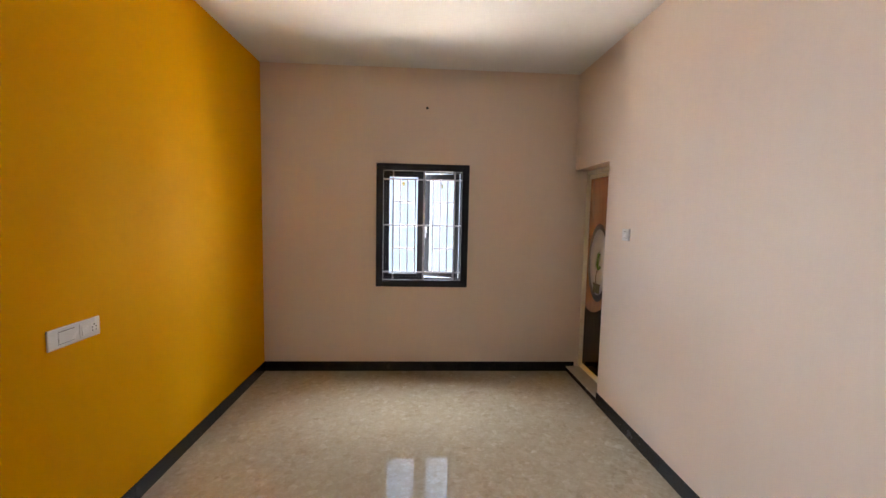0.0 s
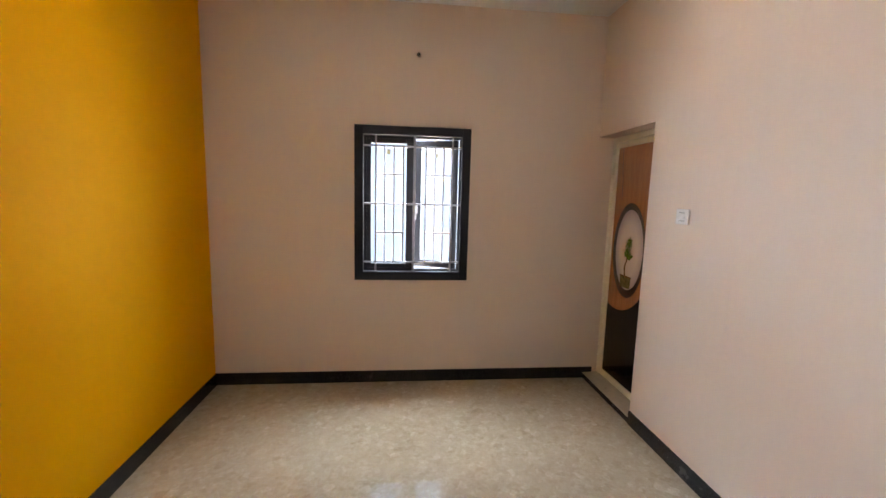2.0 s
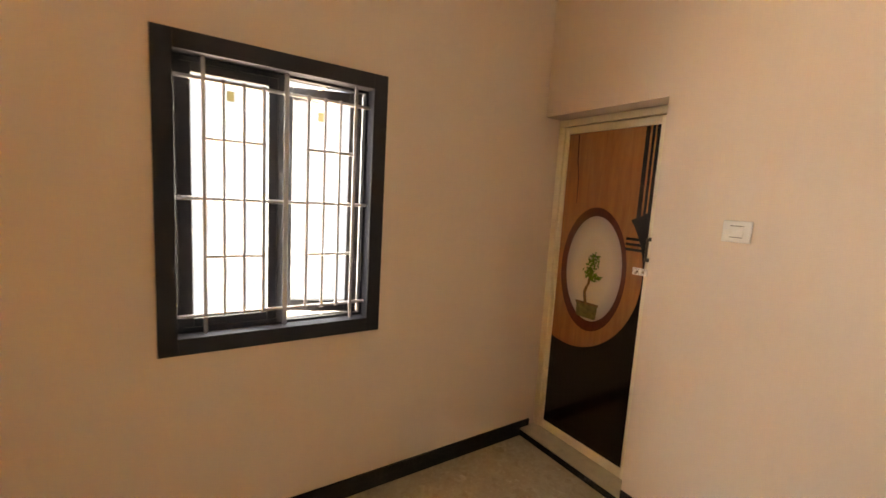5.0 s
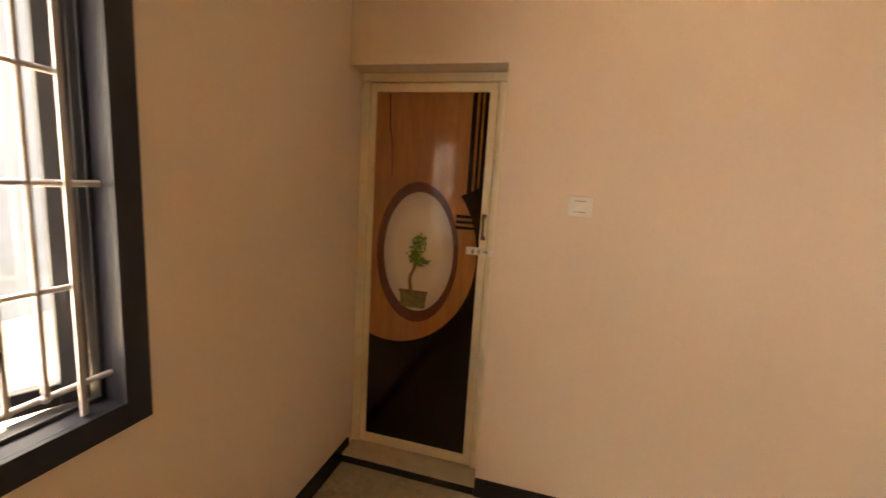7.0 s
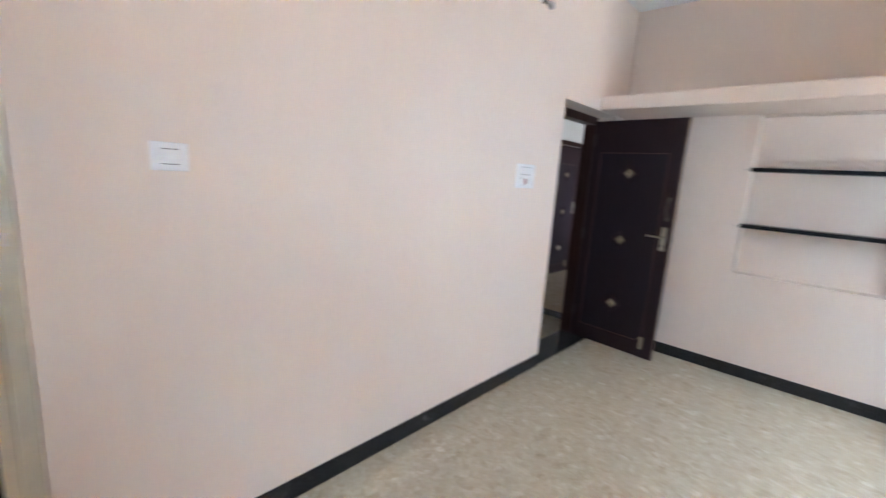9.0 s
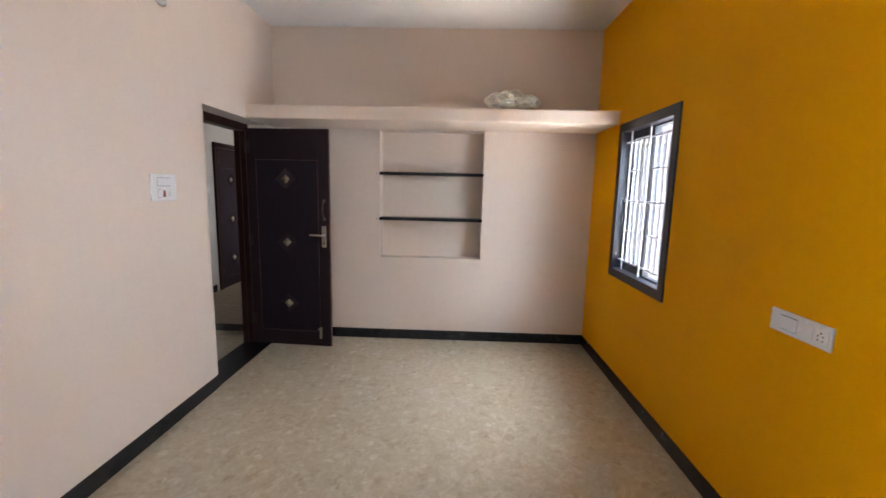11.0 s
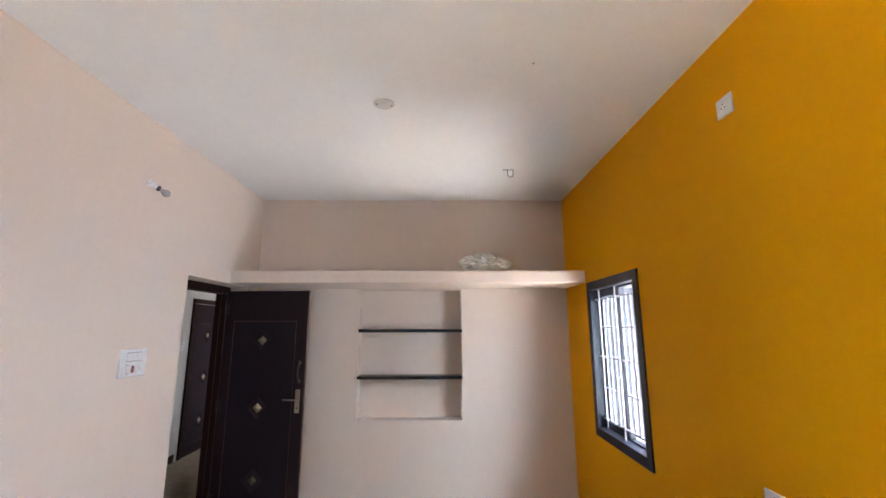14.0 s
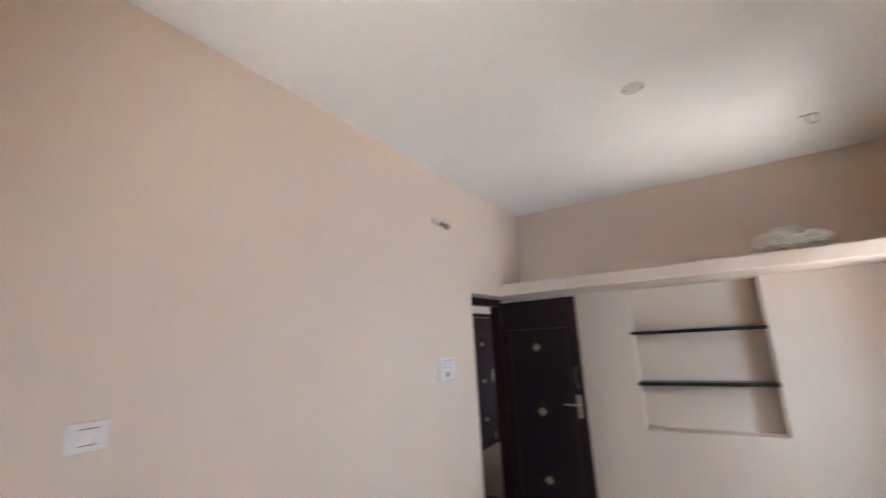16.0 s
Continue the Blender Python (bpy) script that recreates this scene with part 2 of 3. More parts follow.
wire(OUTDOOR_GLOW, coords(OUTDOOR_GLOW), height.inputs[0])
rise = node(OUTDOOR_GLOW, "ShaderNodeMapRange")
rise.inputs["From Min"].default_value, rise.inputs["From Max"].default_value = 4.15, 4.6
wire(OUTDOOR_GLOW, height.outputs["Z"], rise.inputs["Value"])
cloud = ramp(OUTDOOR_GLOW, noise_of(OUTDOOR_GLOW, coords(OUTDOOR_GLOW, (0.5, 0.5, 1.0)), 1.1, 5), [(0.42, (0.5, 1.15, 2.1)), (0.7, (1.5, 2.0, 2.6))])
low = ramp(OUTDOOR_GLOW, noise_of(OUTDOOR_GLOW, coords(OUTDOOR_GLOW, (0.3, 0.3, 1.0)), 1.3, 4), [(0.4, (0.39, 0.545, 0.83)), (0.65, (0.44, 0.6, 0.88))])
trees = node(OUTDOOR_GLOW, "ShaderNodeMapRange")
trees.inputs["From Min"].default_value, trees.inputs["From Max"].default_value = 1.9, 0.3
wire(OUTDOOR_GLOW, height.outputs["Z"], trees.inputs["Value"])
crowns = node(OUTDOOR_GLOW, "ShaderNodeMath")
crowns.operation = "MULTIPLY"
wire(OUTDOOR_GLOW, trees.outputs[0], crowns.inputs[0])
wire(OUTDOOR_GLOW, ramp(OUTDOOR_GLOW, noise_of(OUTDOOR_GLOW, coords(OUTDOOR_GLOW), 1.6, 7, 0.7), [(0.42, (0, 0, 0)), (0.6, (0.6, 0.6, 0.6))]), crowns.inputs[1])
low = mix(OUTDOOR_GLOW, crowns.outputs[0], low, (0.32, 0.45, 0.6))
glow = node(OUTDOOR_GLOW, "ShaderNodeEmission", Strength=1.0)
wire(OUTDOOR_GLOW, mix(OUTDOOR_GLOW, rise.outputs[0], low, cloud), glow.inputs["Color"])
wire(OUTDOOR_GLOW, glow.outputs[0], OUTDOOR_GLOW.node_tree.nodes["Material Output"].inputs["Surface"])
BULB = material("frosted_bulb", (0.75, 0.76, 0.78), 0.12)
BULB.node_tree.nodes["Principled BSDF"].inputs["Transmission Weight"].default_value = 0.6


# ---- mesh helpers ----
def box(bm, a, b, bevel=0.0):
    """A box between two corners, its edges rounded by bevel metres."""
    made = bmesh.ops.create_cube(bm, size=1)["verts"]
    for v in made:
        v.co = Vector([(a[i] + b[i]) / 2 + v.co[i] * (b[i] - a[i]) for i in range(3)])
    if bevel:
        edges = list({e for v in made for e in v.link_edges})
        bmesh.ops.bevel(bm, geom=edges, offset=bevel, segments=2, affect="EDGES", profile=0.5)
    return bm


def boxed(a, b, bevel=0.0):
    return box(bmesh.new(), a, b, bevel)


def rod(bm, p, q, r, seg=10, r2=None):
    """A round bar from p to q."""
    p, q = Vector(p), Vector(q)
    m = Matrix.Translation((p + q) / 2) @ (q - p).to_track_quat("Z", "Y").to_matrix().to_4x4()
    bmesh.ops.create_cone(bm, cap_ends=True, segments=seg, radius1=r, radius2=r if r2 is None else r2, depth=(q - p).length, matrix=m)
    return bm


def flat(points, thick, axis=0, at=0.0):
    """A thin plate with the outline points (u, v) in the plane across axis, from at to at - thick."""
    bm = bmesh.new()
    def place(u, v, d):
        return ((d, u, v), (u, d, v), (u, v, d))[axis]
    front = [bm.verts.new(place(u, v, at - thick)) for u, v in points]
    back = [bm.verts.new(place(u, v, at)) for u, v in points]
    bm.faces.new(front)
    bm.faces.new(back[::-1])
    n = len(points)
    for i in range(n):
        bm.faces.new((front[i], back[i], back[(i + 1) % n], front[(i + 1) % n]))
    bmesh.ops.recalc_face_normals(bm, faces=bm.faces)
    return bm


def mesh_of(name, bm, mat, smooth=False):
    me = bpy.data.meshes.new(name)
    bmesh.ops.recalc_face_normals(bm, faces=bm.faces)
    bm.to_mesh(me)
    bm.free()
    me.materials.append(mat)
    if smooth:
        for p in me.polygons:
            p.use_smooth = True
    return me


def part(name, bm, mat, parent, label="", smooth=False, at=None):
    ob = new(name, mesh_of(name, bm, mat, smooth))
    ob.parent = parent
    if at is not None:
        ob.matrix_basis = at
    if label:
        ob["label"] = label
    return ob


def thing(name, m, label, category, group="", kind=""):
    ob = new(name)
    ob.empty_display_size = 0.1
    ob.matrix_basis = m
    return tagged(ob, label, category, group, kind)


def cells(name, xs, ys, zs, empty, mat):
    """Solid cells between sorted coordinates, without those that empty(x, y, z) names by their centres; only outer faces."""
    def solid(i, j, k):
        if not (0 <= i < len(xs) - 1 and 0 <= j < len(ys) - 1 and 0 <= k < len(zs) - 1):
            return False
        return not empty((xs[i] + xs[i + 1]) / 2, (ys[j] + ys[j + 1]) / 2, (zs[k] + zs[k + 1]) / 2)
    bm, seen = bmesh.new(), {}
    def vert(i, j, k):
        if (i, j, k) not in seen:
            seen[i, j, k] = bm.verts.new((xs[i], ys[j], zs[k]))
        return seen[i, j, k]
    sides = {(-1, 0, 0): ((0, 0, 0), (0, 0, 1), (0, 1, 1), (0, 1, 0)), (1, 0, 0): ((1, 0, 0), (1, 1, 0), (1, 1, 1), (1, 0, 1)),
             (0, -1, 0): ((0, 0, 0), (1, 0, 0), (1, 0, 1), (0, 0, 1)), (0, 1, 0): ((0, 1, 0), (0, 1, 1), (1, 1, 1), (1, 1, 0)),
             (0, 0, -1): ((0, 0, 0), (0, 1, 0), (1, 1, 0), (1, 0, 0)), (0, 0, 1): ((0, 0, 1), (1, 0, 1), (1, 1, 1), (0, 1, 1))}
    for i in range(len(xs) - 1):
        for j in range(len(ys) - 1):
            for k in range(len(zs) - 1):
                if solid(i, j, k):
                    for (a, b, c), quad in sides.items():
                        if not solid(i + a, j + b, k + c):
                            bm.faces.new([vert(i + p, j + q, k + r) for p, q, r in quad])
    bmesh.ops.dissolve_limit(bm, angle_limit=0.01, verts=bm.verts, edges=bm.edges)
    return tagged(new(name, mesh_of(name, bm, mat)), kind="structure")


# ---- the setting ----
HOLE = 0.055                          # the surround's width, round the hole in the wall
n0, n1 = N_WIN[0] + HOLE, N_WIN[0] + WIN[0] - HOLE
nz0, nz1 = N_WIN[1] + HOLE, N_WIN[1] + WIN[1] - HOLE
w0, w1 = W_WIN[0] + HOLE, W_WIN[0] + WIN[0] - HOLE
wz0, wz1 = W_WIN[1] + HOLE, W_WIN[1] + WIN[1] - HOLE
DOOR = (0.19, 1.142, 2.063)          # the opening to the hall
BATH = (3.979, L, 2.054)              # the opening to the bathroom
NICHE = (1.05, 2.045, 0.835, 2.062)

tagged(cells("floor", [-T, W, HX + T], [HS - T, -TS, L + T], [-0.12, 0], lambda x, y, z: x < W and y < -TS, TILE), "polished beige marbled floor tiles with a glossy surface", "floor")
tagged(cells("ceiling", [-T, W, HX + T], [HS - T, -TS, L + T], [H, H + 0.15], lambda x, y, z: x < W and y < -TS, WHITE), "plain matt white plastered ceiling slab", "ceiling")
tagged(cells("wall_west", [-T, 0], [0, w0, w1, L], [0, wz0, wz1, H], lambda x, y, z: w0 < y < w1 and wz0 < z < wz1, YELLOW),
      "deep yellow painted feature wall with a window", "wall")
tagged(cells("wall_north", [-T, n0, n1, W + TE], [L, L + T], [0, nz0, nz1, H], lambda x, y, z: n0 < x < n1 and nz0 < z < nz1, CREAM),
      "cream painted plaster wall with a barred window", "wall")
tagged(cells("wall_south", [-T, NICHE[0], NICHE[1], W], [-TS, -0.15, 0], [0, NICHE[2], NICHE[3], H],
            lambda x, y, z: y > -0.15 and NICHE[0] < x < NICHE[1] and NICHE[2] < z < NICHE[3], CREAM),
      "cream painted plaster wall with a shelved niche", "wall")
# the opening at y -2.5 to -2.0 is added for the hall lamp
tagged(cells("wall_east", [W, W + TE], [HS, -2.5, -2.0, DOOR[0], DOOR[1], BATH[0], L], [0, 0.9, BATH[2], DOOR[2], H],
            lambda x, y, z: (DOOR[0] < y < DOOR[1] and z < DOOR[2]) or (y > BATH[0] and z < BATH[2]) or (-2.5 < y < -2.0 and 0.9 < z < BATH[2]), CREAM),
      "cream painted plaster wall with two door openings and added hall opening", "wall")
# the outer faces of the window walls are bare plaster
for ob in (bpy.data.objects["wall_west"], bpy.data.objects["wall_north"]):
    ob.data.materials.append(OUTSIDE)
    for p in ob.data.polygons:
        if p.center.x < -T + 0.001 or p.center.y > L + T - 0.001:
            p.material_index = 1
# hall, closed all round but for an unseen opening added for its fill lamp
tagged(cells("wall_hall", [HX, HX + T], [HS, HN], [0, H], lambda x, y, z: False, HALL), "pale grey painted hall wall", "wall")
tagged(cells("wall_hall_end", [W + TE, HX], [HS - T, HS], [0, H], lambda x, y, z: False, HALL), "pale grey painted end wall of the hall", "wall")
tagged(cells("wall_hall_front", [W + TE, HX], [HN, HN + T], [0, H], lambda x, y, z: False, HALL),
      "pale grey painted end wall of the hall", "wall")
# bathroom shell behind its door
tagged(cells("wall_bath", [W + TE, 3.45, HX, HX + T], [HN + T, HN + 2 * T, L, L + T], [0, H], lambda x, y, z: 3.45 < x < HX and HN + 2 * T < y < L, OUTSIDE), "plain plastered wall block", "wall")
tagged(cells("ground", [-300, 300], [-300, 300], [-0.75, -0.65], lambda x, y, z: False, GROUND), "dry dusty ground round the house", "ground")

# glowing planes that paint the overexposed white outdoors and sky beyond each window
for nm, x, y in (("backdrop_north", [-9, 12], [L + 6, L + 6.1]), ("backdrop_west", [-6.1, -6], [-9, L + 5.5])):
    tagged(cells(nm, x, y, [-0.66, 9.0], lambda x, y, z: False, OUTDOOR_GLOW), "glowing backdrop painted as pale hazy distance under a cloudy blue sky", "backdrop")

# the neighbour's house, beyond the west window
house = thing("neighbour_house", pose(-3.0, -7.5, -0.65), "pale plastered neighbouring house with a grey sunshade slab", "house")
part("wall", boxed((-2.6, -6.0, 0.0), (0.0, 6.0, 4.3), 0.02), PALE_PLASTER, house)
part("sunshade", boxed((-0.05, -5.0, 3.2), (0.32, 2.6, 3.3), 0.01), IRON, house, "grey concrete sunshade slab")
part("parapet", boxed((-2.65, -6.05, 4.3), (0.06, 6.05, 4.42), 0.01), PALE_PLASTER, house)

# loft slab over the niche wall, its front edge rounded
bm = boxed((0.0, -0.002, 2.065), (W, 0.556, 2.175), 0.012)
loft = tagged(new("loft_slab", mesh_of("loft_slab", bm, CREAM)), "cream painted concrete loft slab across the wall", "loft shelf", kind="structure")


def skirting(name, along, p0, p1, fixed, out):
    """Black granite skirting as a row of pieces; along: 0 runs in x, 1 in y; fixed: the wall's face; out: into the room."""
    root = thing(name, pose(0, 0, 0), "polished black granite skirting along the wall", "skirting", kind="structure")
    count = max(1, round(abs(p1 - p0) / 0.9))
    step = (p1 - p0) / count
    for i in range(count):
        a, b = p0 + i * step + 0.0003, p0 + (i + 1) * step - 0.0003
        lo, hi = sorted((fixed - out * 0.001, fixed + out * 0.011))
        ends = ((a, lo, -0.002), (b, hi, 0.096)) if along == 0 else ((lo, a, -0.002), (hi, b, 0.096))
        part("skirting_piece", boxed(*ends, 0.0015), BLACK_STONE, root)
    return root


skirting("baseboard_west", 1, 0.012, L - 0.012, 0, 1)
skirting("baseboard_north", 0, 0, 3.135, L, -1)
skirting("baseboard_south", 0, 0, W, 0, 1)
skirting("baseboard_east", 1, DOOR[1] + 0.002, BATH[0] - 0.001, W, -1)
skirting("baseboard_hall", 1, HS, -1.77, HX, -1)
skirting("baseboard_hall_front", 1, -1.62, HN, HX, -1)
skirting("baseboard_hall_back", 1, DOOR[1], HN, W + TE, 1)

# thresholds
sill = thing("threshold", pose(0, 0, 0), "polished black granite door threshold flush with the floor", "threshold", kind="structure")
part("slab", boxed((W - 0.004, DOOR[0], -0.02), (W + TE + 0.01, DOOR[1], 0.005), 0.001), BLACK_STONE, sill)
strip = thing("floor_strip", pose(0, 0, 0), "black granite strip let into the hall floor", "floor strip", kind="structure")
part("slab", boxed((W + TE, -0.26, -0.02), (HX, -0.06, 0.004), 0.001), BLACK_STONE, strip)
step = thing("bath_threshold", pose(0, 0, 0), "low cream stone step with a black granite riser", "threshold", kind="structure")
part("riser", boxed((W - 0.006, BATH[0] + 0.001, -0.002), (W + 0.012, L - 0.012, 0.042), 0.001), BLACK_STONE, step, "black granite riser")
part("tread", boxed((W - 0.008, BATH[0] + 0.001, 0.042), (W + TE, L - 0.001, 0.052), 0.002), STEP_TILE, step, "cream stone tread")


# ---- windows ----
def sash(root, name, w, h, rail, at, handle):
    """An aluminium sash, local: x from 0 to w, z from 0 to h, y its depth."""
    d = 0.032
    bm = bmesh.new()
    box(bm, (0, 0, 0), (rail, d, h), 0.003)
    box(bm, (w - rail, 0, 0), (w, d, h), 0.003)
    box(bm, (rail, 0.001, 0), (w - rail, d - 0.001, rail), 0.003)
    box(bm, (rail, 0.001, h - rail), (w - rail, d - 0.001, h), 0.003)
    s = part(name, bm, SASH, root, at=at)
    pane = part("pane", boxed((rail - 0.005, 0.013, rail - 0.005), (w - rail + 0.005, 0.018, h - rail + 0.005)), GLASS, s)
    pane.visible_shadow = False
    part("sticker", boxed((w * 0.5 - 0.016, 0.011, h - rail - 0.085), (w * 0.5 + 0.012, 0.0125, h - rail - 0.045)), STICKER, s, "small faded yellow maker's sticker")
    if handle:
        bm = bmesh.new()
        box(bm, (0.014, -0.008, h * 0.43), (0.034, 0.0, h * 0.5), 0.003)
        rod(bm, (0.024, -0.004, h * 0.475), (0.024, -0.03, h * 0.475), 0.006)
        box(bm, (0.018, -0.036, h * 0.38), (0.03, -0.026, h * 0.485), 0.004)
        part("handle", bm, BAR, s, "small white sash handle")
    return s


def window(name, m, swing, text):
    w, h = WIN
    o = HOLE
    root = thing(name, m, text, "window", kind="structure")
    # stone surround on the wall face and lining the reveal
    for nm, a, b in (("surround_side", (0, -0.012, 0), (o + 0.012, 0.004, h)), ("surround_side", (w - o - 0.012, -0.012, 0), (w, 0.004, h)),
                     ("surround_top", (o + 0.012, -0.012, h - o - 0.012), (w - o - 0.012, 0.004, h)),
                     ("surround_sill", (o + 0.012, -0.012, 0), (w - o - 0.012, 0.004, o + 0.012))):
        part(nm, boxed(a, b, 0.0015), SURROUND, root)
    i = o + 0.012
    for nm, a, b in (("reveal_side", (o - 0.001, 0.004, o), (i, T, h - o)), ("reveal_side", (w - i, 0.004, o), (w - o + 0.001, T, h - o)),
                     ("reveal_top", (i, 0.004, h - i), (w - i, T, h - o + 0.001)), ("reveal_sill", (i, 0.004, o - 0.001), (w - i, T, i))):
        part(nm, boxed(a, b), SURROUND, root)
    # aluminium frame with a centre post
    fy = 0.056
    bm = bmesh.new()
    box(bm, (i, fy, i), (i + 0.012, fy + 0.05, h - i), 0.002)
    box(bm, (w - i - 0.012, fy, i), (w - i, fy + 0.05, h - i), 0.002)
    box(bm, (i + 0.012, fy + 0.001, i), (w - i - 0.012, fy + 0.049, i + 0.012), 0.002)
    box(bm, (i + 0.012, fy + 0.001, h - i - 0.012), (w - i - 0.012, fy + 0.049, h - i), 0.002)
    box(bm, (w / 2 - 0.007, fy + 0.002, i + 0.012), (w / 2 + 0.013, fy + 0.048, h - i - 0.012), 0.002)
    # inner lips against which the fixed sash lies
    box(bm, (i + 0.010, fy + 0.001, i + 0.010), (i + 0.022, fy + 0.007, h - i - 0.010))
    box(bm, (w / 2 - 0.016, fy + 0.001, i + 0.010), (w / 2 + 0.013, fy + 0.007, h - i - 0.010))
    box(bm, (i + 0.022, fy + 0.0015, i + 0.010), (w / 2 - 0.016, fy + 0.0065, i + 0.022))
    box(bm, (i + 0.022, fy + 0.0015, h - i - 0.022), (w / 2 - 0.016, fy + 0.0065, h - i - 0.010))
    part("frame", bm, SASH, root, "dark aluminium frame")
    sw, sh = w / 2 - 0.007 - i - 0.015, h - 2 * i - 0.028
    sash(root, "fixed_sash", sw, sh, 0.043, pose(i + 0.0135, fy + 0.008, i + 0.014), False)
    # the other sash swings outwards on its far stile
    hx, hy = (w - i - 0.02, fy + 0.052) if swing > 45 else (w - i - 0.026, fy + 0.012)
    hinge = pose(hx, hy, i + 0.014, 0, 0, -swing) @ pose(-sw, 0, 0)
    sash(root, "open_sash", sw, sh, 0.056, hinge, True)
    # friction stays that hold the open sash, one at the foot and one at the head
    a = radians(swing)
    for z in (i + 0.011, h - i - 0.016):
        reach = Vector((hx - 0.55 * sw * math.cos(a), hy + 0.55 * sw * math.sin(a) + 0.012, z))
        stay = part("stay", rod(bmesh.new(), (hx - 0.16, fy + 0.03, z), reach, 0.005, 8), STEEL, root, "steel friction stay of the open sash")
        part("pivot", rod(bmesh.new(), reach - Vector((0, 0, 0.005)), reach + Vector((0, 0, 0.005)), 0.008, 10), STEEL, stay)
    # grille of welded bars
    g = part("grille", rod(bmesh.new(), (i, 0.036, h * 0.505), (w - i, 0.036, h * 0.505), 0.0076), BAR, root, "white painted welded steel grille")
    yb = 0.036
    top, low = 1.062, 0.142
    for z in (top, low):
        part("bar", rod(bmesh.new(), (i, yb, z), (w - i, yb, z), 0.0076), BAR, g)
    for x in (0.163, 0.466, 0.768):
        wide = 0.0095 if x == 0.466 else 0.0072
        part("bar", boxed((x - wide, yb - 0.014, i), (x + wide, yb - 0.006, h - i), 0.0015), BAR, g)
    for x in (0.232, 0.304, 0.378, 0.558, 0.63, 0.699):
        part("bar", rod(bmesh.new(), (x, yb - 0.006, low), (x, yb - 0.006, top), 0.0072, 8), BAR, g)
    for x0, x1 in ((0.163, 0.378), (0.558, 0.768)):
        for z in (0.842, 0.381):
            part("bar", rod(bmesh.new(), (x0, yb - 0.004, z), (x1, yb - 0.004, z), 0.0072, 8), BAR, g)
    # a blob of weld where the round bars cross
    bm = bmesh.new()
    bmesh.ops.create_icosphere(bm, subdivisions=2, radius=0.0112)
    blob = mesh_of("weld", bm, BAR, True)
    for x in (0.232, 0.304, 0.378, 0.558, 0.63, 0.699):
        for z in (low, 0.381, h * 0.505, 0.842, top):
            weld = new("weld", blob)
            weld.parent, weld.matrix_basis = g, pose(x, yb - 0.004, z)
    return root


window("window_1", pose(N_WIN[0], L, N_WIN[1]), 22, "dark stone framed window with white grille and one sash ajar")
window("window_2", pose(0, W_WIN[0], W_WIN[1], 0, 0, 90), 78, "dark stone framed window with white grille and one open sash")


# ---- the panelled doors ----
def door_leaf(name, m, w, h, text):
    """A panelled leaf, local: x from the hinge to w, its good face at y = 0 looking to -y, z up."""
    t = 0.036
    root = thing(name, m, text, "door", "panelled doors")
    bm = bmesh.new()
    box(bm, (0, 0.004, 0), (w, t - 0.004, h), 0.002)
    part("core", bm, EDGE_WOOD, root, "worn reddish wooden edge")
    st, z1 = 0.085, 1.745 / 2.02 * h
    for side in (0, 1):
        y0, y1 = (0.0, 0.005) if side == 0 else (t - 0.005, t)
        for nm, a, b in (("stile", (0.002, y0, 0.001), (st, y1, h - 0.001)), ("stile", (w - st - 0.02, y0, 0.001), (w - 0.002, y1, h - 0.001)),
                         ("top_rail", (st, y0, z1), (w - st - 0.02, y1, h - 0.001)), ("bottom_rail", (st, y0, 0.001), (w - st - 0.02, y1, 0.14))):
            part(nm, boxed(a, b, 0.0018), DOOR_WOOD, root)
        p0, p1 = (0.0015, 0.0045) if side == 0 else (t - 0.0045, t - 0.0015)
        panel = part("panel", boxed((st + 0.003, p0, 0.143), (w - st - 0.023, p1, z1 - 0.003), 0.001), DOOR_PANEL, root, "dark lacquered centre panel")
        cx = w * 0.47
        for cz in (0.408, 0.992, 1.572):
            sgn = -1 if side == 0 else 1
            y = 0.0015 if side == 0 else t - 0.0015
            # moulded lozenge round each stud
            for r, k in ((0.096, 0.008), (0.07, 0.006)):
                bm = bmesh.new()
                ring = []
                for rr, dy in ((r, 0.0), (r - k, 0.0045), (r - 2 * k, 0.0)):
                    ring.append([bm.verts.new((cx + rr * math.cos(a), y + sgn * dy, cz + rr * math.sin(a))) for a in (0, math.pi / 2, math.pi, 3 * math.pi / 2)])
                for a, b in ((0, 1), (1, 2)):
                    for q in range(4):
                        bm.faces.new((ring[a][q], ring[a][(q + 1) % 4], ring[b][(q + 1) % 4], ring[b][q]))
                part("lozenge", bm, DOOR_WOOD, panel)
            bm = bmesh.new()
            foot = [bm.verts.new((cx + 0.043 * math.cos(a), y, cz + 0.043 * math.sin(a))) for a in (0, math.pi / 2, math.pi, 3 * math.pi / 2)]
            tip = bm.verts.new((cx, y + sgn * 0.016, cz))
            bm.faces.new(foot)
            for q in range(4):
                bm.faces.new((foot[q], foot[(q + 1) % 4], tip))
            part("stud", bm, BRASS, panel, "antique brass pyramid stud")
    hx = w - 0.055
    plate = part("lock_plate", boxed((hx - 0.021, -0.007, 0.955), (hx + 0.021, 0.001, 1.15), 0.005), STEEL, root, "brushed steel lock plate")
    bm = bmesh.new()
    rod(bm, (hx, -0.004, 1.068), (hx, -0.05, 1.068), 0.009, 14)
    rod(bm, (hx + 0.008, -0.048, 1.068), (hx - 0.115, -0.046, 1.070), 0.0075, 12)
    part("lever", bm, STEEL, plate, "steel lever handle", True)
    part("keyhole", rod(bmesh.new(), (hx, -0.0085, 0.995), (hx, -0.006, 0.995), 0.008, 14), BLACK_PLASTIC, plate)
    back = part("lock_plate", boxed((hx - 0.021, t - 0.001, 0.955), (hx + 0.021, t + 0.007, 1.15), 0.005), STEEL, root, "brushed steel lock plate")
    bm = bmesh.new()
